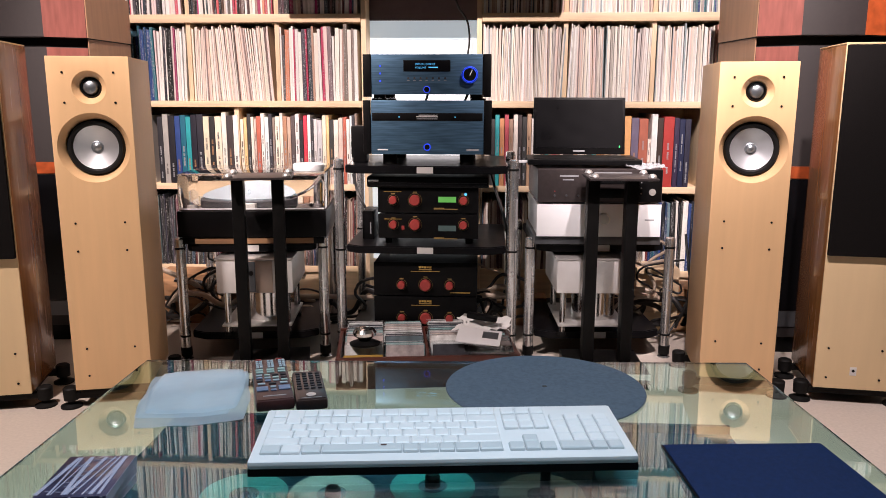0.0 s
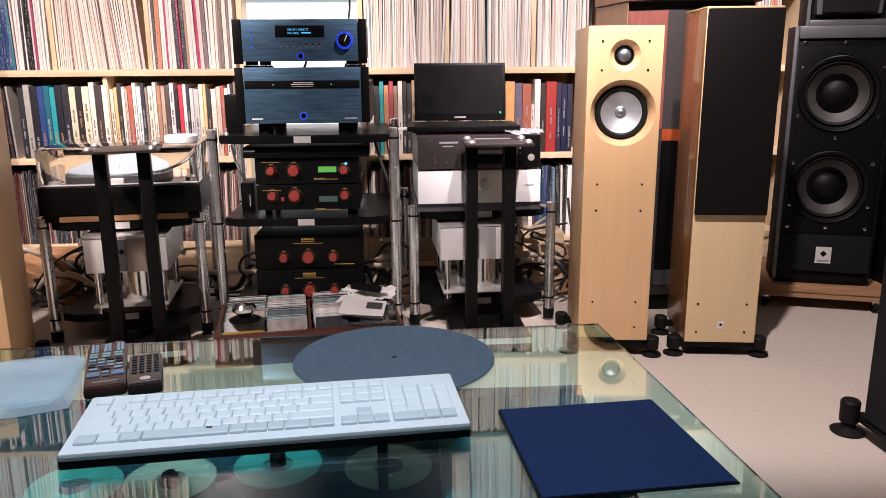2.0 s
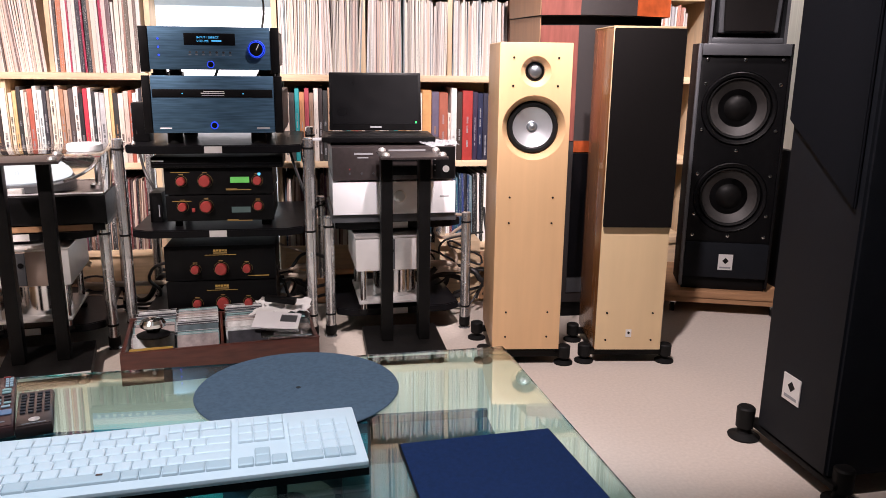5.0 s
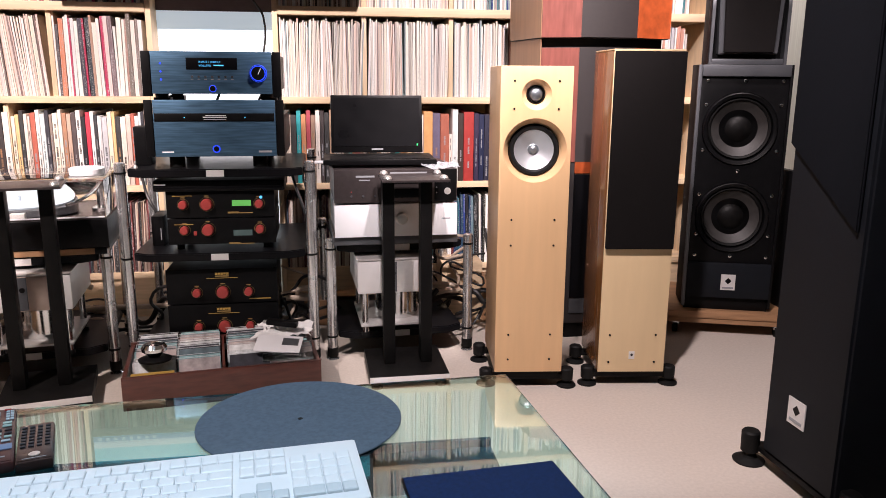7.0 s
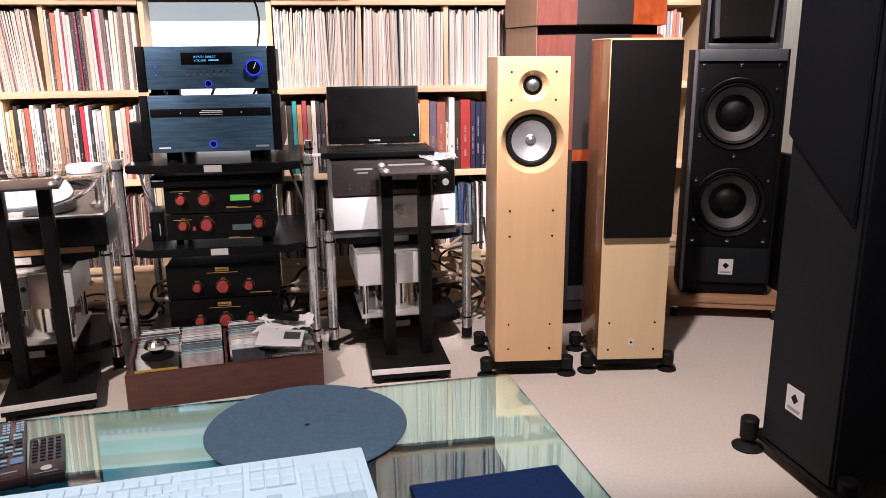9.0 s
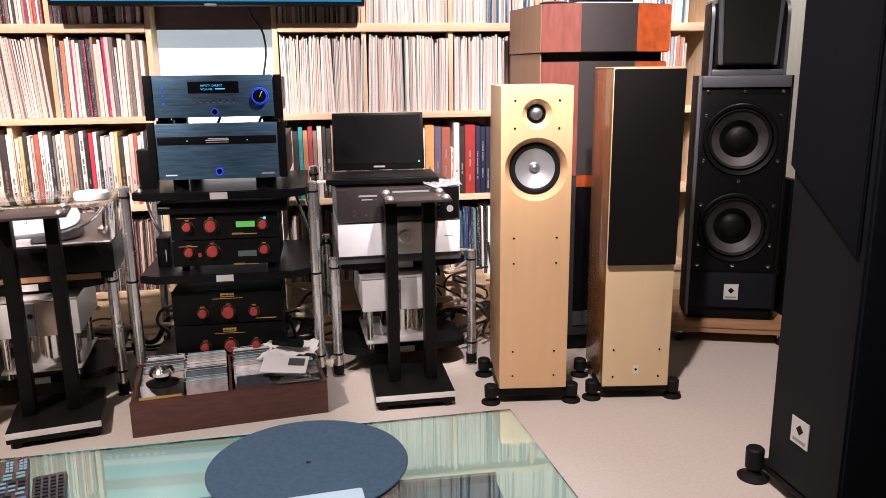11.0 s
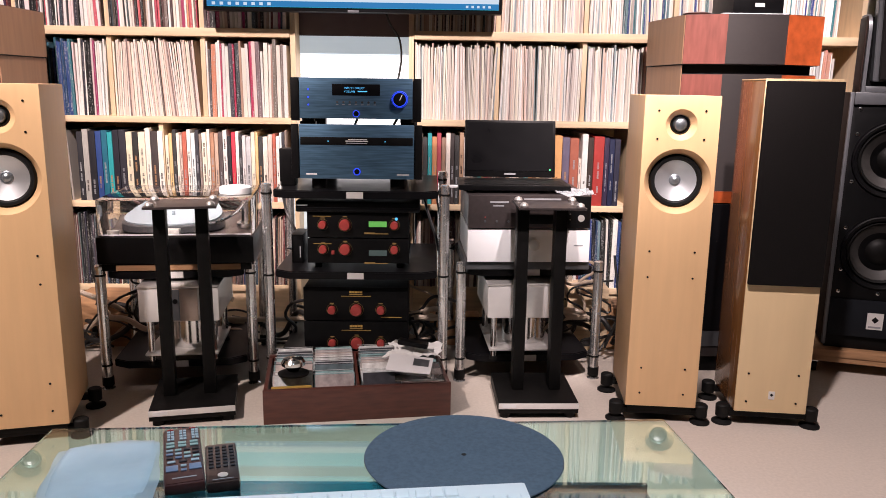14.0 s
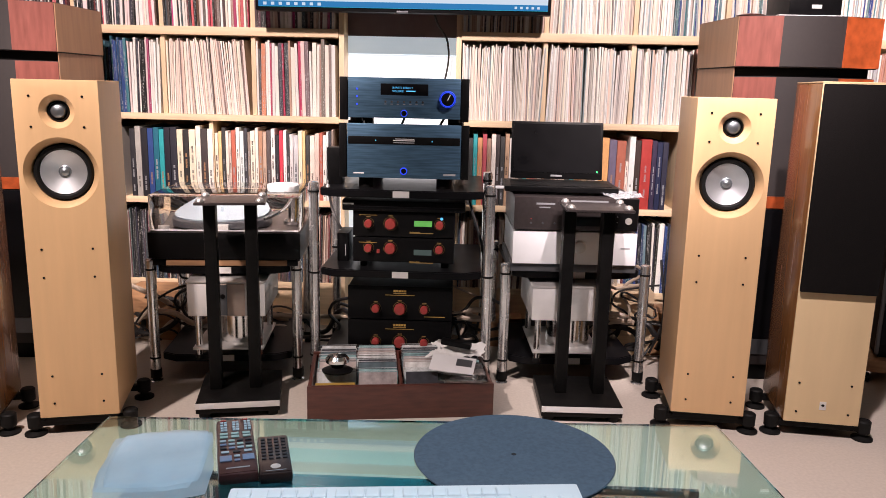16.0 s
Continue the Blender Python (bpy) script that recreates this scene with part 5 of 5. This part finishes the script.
part("pad", prism([(-0.1, 0.1), (-0.103, -0.11), (0.105, -0.11), (0.1, 0.1)][::-1], 0.0023, 0.0036, 0.0005), NAVY, pd)

kb = thing("keyboard", "white full-size computer keyboard with pale grey lower keys", "keyboard", laid(0.158, 0.994, 6.0))
KW, KD = 0.2265, 0.0715
part("bottom_tray", B(-KW, KW, -KD, KD, 0.002, 0.012, 0.002, m=pose(0, 0, 0, 1.5)), BLACK, kb)
part("top_case", B(-KW, KW, -KD, KD, 0.0122, 0.0222, 0.004, m=pose(0, 0, 0, 2.5)), KEYW, kb)
U = 0.01905


def keycap(x, y, w, grey):
    bm = bmesh.new()
    r = bmesh.ops.create_cube(bm, size=1)
    for v in r["verts"]:
        top = v.co.z > 0
        v.co = Vector((v.co.x * (w * U - (0.0019 if top else 0.0003)), v.co.y * (U - (0.0022 if top else 0.0003)) + (0.0006 if top else 0), 0.0046 if top else 0))
    bmesh.ops.bevel(bm, geom=list(bm.edges), offset=0.0012, segments=1, affect="EDGES")
    key = ("g" if grey else "w", round(w, 2))
    if key not in CAPS:
        CAPS[key] = mesh("key", bm, KEYG if grey else KEYW)
    ob = new("key", CAPS[key])
    ob.parent = kb
    ob.matrix_basis = pose(0, 0, 0.0215, 2.5) @ pose(x, y, 0)
    return ob


CAPS = {}
X0 = -KW + 0.011
ROWS_K = [[(0, 1, 0)] + [(2 + k + (0.5 if k > 3 else 0) + (0.5 if k > 7 else 0), 1, 0) for k in range(12)],
          [(k, 1, 0) for k in range(13)] + [(13, 2, 0)],
          [(0, 1.5, 0)] + [(1.5 + k, 1, 0) for k in range(12)] + [(13.5, 1.5, 0)],
          [(0, 1.75, 0)] + [(1.75 + k, 1, 0) for k in range(11)] + [(12.75, 2.25, 0)],
          [(0, 2.25, 0)] + [(2.25 + k, 1, 0) for k in range(10)] + [(12.25, 2.75, 0)],
          [(0, 1.25, 1), (1.25, 1.25, 0), (2.5, 1.25, 1), (3.75, 5, 1), (8.75, 1.0, 1), (9.75, 1.25, 1), (11, 1, 1), (12, 1.5, 1), (13.5, 1.5, 1)]]
for r, row in enumerate(ROWS_K):
    y = (2.65 - r - (0.15 if r else 0)) * U * 0.98
    for x, w, g in row:
        keycap(X0 + (x + w / 2) * U, y, w, g)
    cols = (15.35, 16.35, 17.35)
    if r in (0, 1, 2):
        for c in cols:
            keycap(X0 + (c + 0.5) * U, y, 1, 0)
    if r == 4:
        keycap(X0 + (16.85) * U, y, 1, 1)
    if r == 5:
        for c in cols:
            keycap(X0 + (c + 0.5) * U, y, 1, 1)
    for c in range(4):
        if r > 0 and not (r == 5 and c == 1):
            w = 2 if (r == 5 and c == 0) else 1
            keycap(X0 + (18.55 + c + w / 2) * U, y, w, 1 if r == 5 else 0)
part("logo_mark", B(-0.075, -0.068, -0.043, -0.04, 0.0264, 0.0268, m=pose(0, 0, 0, 2.5)), DARKWOOD, kb)


def remote(label, m, w, l, body):
    r = thing("remote_control", label, "remote control", m)
    part("body", B(-w, w, -l, l, 0.001, 0.017, 0.005), body, r)
    part("face", B(-w + 0.003, w - 0.003, -l + 0.004, l - 0.004, 0.0168, 0.0176, 0.0003), body, r)
    return r


def button(r, x, y, w, h, material, z=0.0176):
    part("button", B(x - w / 2, x + w / 2, y - h / 2, y + h / 2, z, z + 0.002, 0.0008), material, r)


rm = remote("large dark brown remote control with pale blue-grey buttons", laid(-0.108, 1.175, 19), 0.027, 0.094, REMOTE)
for i in range(4):
    for j in range(6):
        button(rm, -0.0185 + 0.0055 * j + 0.0065 * (j // 2), 0.078 - 0.0095 * i, 0.0046, 0.0066, BTNLIGHT)
for i in range(2):
    for j in range(3):
        button(rm, -0.0165 + 0.0165 * j, 0.036 - 0.011 * i, 0.0115, 0.0072, BTNGREEN)
for i in range(3):
    for j in range(4):
        button(rm, -0.018 + 0.012 * j, 0.011 - 0.0125 * i, 0.0092, 0.006, (BTNLIGHT, BUTTOND, BTNGREEN, BTNBLUE, BUTTOND)[(i * 3 + j * 2) % 5])
for j, k in enumerate((BTNLIGHT, BUTTOND, BTNLIGHT)):
    button(rm, -0.016 + 0.016 * j, -0.027, 0.011, 0.006, k)
for x in (-0.0155, 0.0155):
    button(rm, x, -0.048, 0.0165, 0.017, BTNBLUE)
button(rm, 0, -0.042, 0.008, 0.006, BTNLIGHT)
button(rm, 0, -0.055, 0.008, 0.006, BTNBLUE)
for j in (-1, 1):
    button(rm, 0.016 * j, 0.0865, 0.009, 0.003, RED)
part("lettering", B(-0.016, 0.016, -0.078, -0.075, 0.0177, 0.0181), GREYP, rm)

rm = remote("smaller dark grey remote control with black buttons and a round emblem", laid(-0.046, 1.152, 17), 0.0225, 0.062, BROWNP)
for i in range(7):
    for j in range(4):
        button(rm, -0.0145 + 0.0097 * j, 0.046 - 0.0105 * i, 0.0066, 0.0056, BUTTOND)
part("logo_disc", lathe([(0.0, 0.0179), (0.007, 0.0179), (0.007, 0.0186), (0.0, 0.0187)], (0, -0.043, 0)), SILVER, rm)
part("lettering", B(-0.014, 0.014, -0.055, -0.0535, 0.0177, 0.0181), GREYP, rm)

# frosted bag, folded in three
bag = thing("plastic_bag", "folded frosted white plastic bag lying on the glass", "plastic bag", laid(-0.214, 1.148, 12, 0.0006))


def bag_layer(z0, h, sx, sy, ox, oy, seed, turn):
    g = bmesh.new()
    bmesh.ops.create_grid(g, x_segments=40, y_segments=40, size=0.5)
    for v in g.verts:
        x, y = v.co.x * 2, v.co.y * 2
        edge = min(1 - abs(x), 1 - abs(y))
        rim = math.sqrt(max(0, 1 - max(0, 1 - edge / 0.16) ** 2))
        px = x * (1 - 0.1 * y * y) * sx * (1 + 0.05 * noise.noise(Vector((y * 1.6, seed, 9))))
        py = y * (1 - 0.08 * x * x) * sy * (1 + 0.05 * noise.noise(Vector((x * 1.6, seed, 3))))
        z = z0 + rim * h * (0.8 + 0.3 * noise.noise(Vector((x * 1.1, y * 2.2, seed))) + 0.12 * noise.noise(Vector((x * 2 + y, y * 7, seed))))
        v.co = pose(ox, oy, 0, 0, 0, turn) @ Vector((px, py, max(z0, z)))
    part("fold", g, BAGP, bag)


bag_layer(0.0, 0.002, 0.077, 0.108, 0.002, -0.012, 1, 4)
bag_layer(0.0016, 0.003, 0.07, 0.094, -0.002, 0.0, 5, -3)
bag_layer(0.004, 0.0035, 0.067, 0.09, 0.002, 0.005, 8, 2)

# wrapped stack of discs at the table's corner
random.seed(5)
SLEEVE = mat("dark_printed_sleeve", (0.05, 0.045, 0.085), 0.3, var=0.7, scale=30, coat=0.4)
for k in range(3):
    w = thing("wrapped_case", "disc case in creased clear wrap lying on the glass", "disc case", laid(-0.218 + 0.002 * k, 0.838, 3 + 2 * k, 0.0005 + 0.0105 * k), "wrapped disc cases")
    part("case", B(-0.036, 0.036, -0.047, 0.047, 0, 0.01, 0.0012), SLEEVE, w)
    if k == 2:
        for j in range(9):
            t, a = random.uniform(0.0006, 0.0024), random.uniform(-9, 5)
            part("crease", B(-t, t, -0.043, 0.043, 0.0101, 0.0106 + 0.00003 * j, m=pose(-0.029 + 0.0072 * j + random.uniform(-0.002, 0.002), 0, 0, 0, 0, a)), WRAP, w)
        for j in range(8):
            l = random.uniform(0.006, 0.014)
            part("crease", B(-l, l, -0.0004, 0.0004, 0.0101, 0.0104 + 0.00002 * j, m=pose(random.uniform(-0.018, 0.018), random.uniform(-0.04, 0.04), 0, 0, 0, random.uniform(-12, 12))), WRAP, w)
    part("film_edge", B(0.0362, 0.0368, -0.046, 0.046, 0.0005, 0.0098), WRAP, w)
    for j in range(5):
        x = -0.032 + 0.015 * j + random.uniform(-0.003, 0.003)
        part("crease", B(x, x + 0.0025, -0.0478, -0.0471, 0.0005, 0.0095), WRAP, w)

# ---- behind and between the racks ----
random.seed(11)
for x, y, w, h, c in [(-0.72, 3.08, 0.26, 0.13, OLDWOOD), (-1.0, 3.05, 0.2, 0.2, OLDWOOD), (0.86, 3.05, 0.16, 0.25, PINE), (0.98, 3.06, 0.14, 0.17, OLDWOOD), (0.35, 3.1, 0.2, 0.1, OLDWOOD)]:
    solid("wooden_box", B(x - w / 2, x + w / 2, y - 0.06, y + 0.08, 0.0, h, 0.003), c, "plain wooden box on the floor behind the racks", "box")
for s, n in ((-0.95, 9), (-0.45, 7), (0.25, 8), (0.78, 10), (0.95, 6)):
    for k in range(n):
        p = Vector((s + random.uniform(-0.12, 0.05), random.uniform(2.85, 3.05), random.uniform(0.01, 0.12)))
        pts = [tuple(p)]
        for j in range(5):
            p = p + Vector((random.uniform(0.02, 0.14) * random.choice((1, 1, -1)), random.uniform(-0.07, 0.06), random.uniform(-0.06, 0.09)))
            p.z = min(0.42, max(0.008, p.z))
            p.y = min(3.18, max(2.85, p.y))
            pts.append(tuple(p))
        ca = thing("cable", "loose audio cable looping behind the racks", "cable", group="cables behind the racks")
        part("sheath", tube(pts, random.choice((0.004, 0.006, 0.01))), CABLE if k % 3 else CABLEG, ca)
for a, b in [((-0.22, 3.1, 0.62), (-0.17, 2.95, 0.3)), ((-0.3, 2.98, 0.6), (-0.2, 2.9, 0.42)), ((0.13, 3.05, 0.9), (0.1, 2.98, 0.72)), ((-0.02, 3.03, 0.9), (0.02, 2.96, 0.72)), ((0.93, 2.9, 0.4), (0.9, 2.85, 0.06)), ((0.22, 3.02, 0.6), (0.26, 2.9, 0.05))]:
    mid = tuple((p + q) / 2 + random.uniform(-0.05, 0.05) for p, q in zip(a, b))
    ca = thing("cable", "black signal cable hanging behind the racks", "cable", group="cables behind the racks")
    part("sheath", tube([a, mid, b], 0.005), CABLE, ca)
solid("carton", B(2.12, 2.4, 2.85, 3.12, 0.0, 0.5, 0.004), OLDWOOD, "plain brown carton standing on the carpet", "carton")
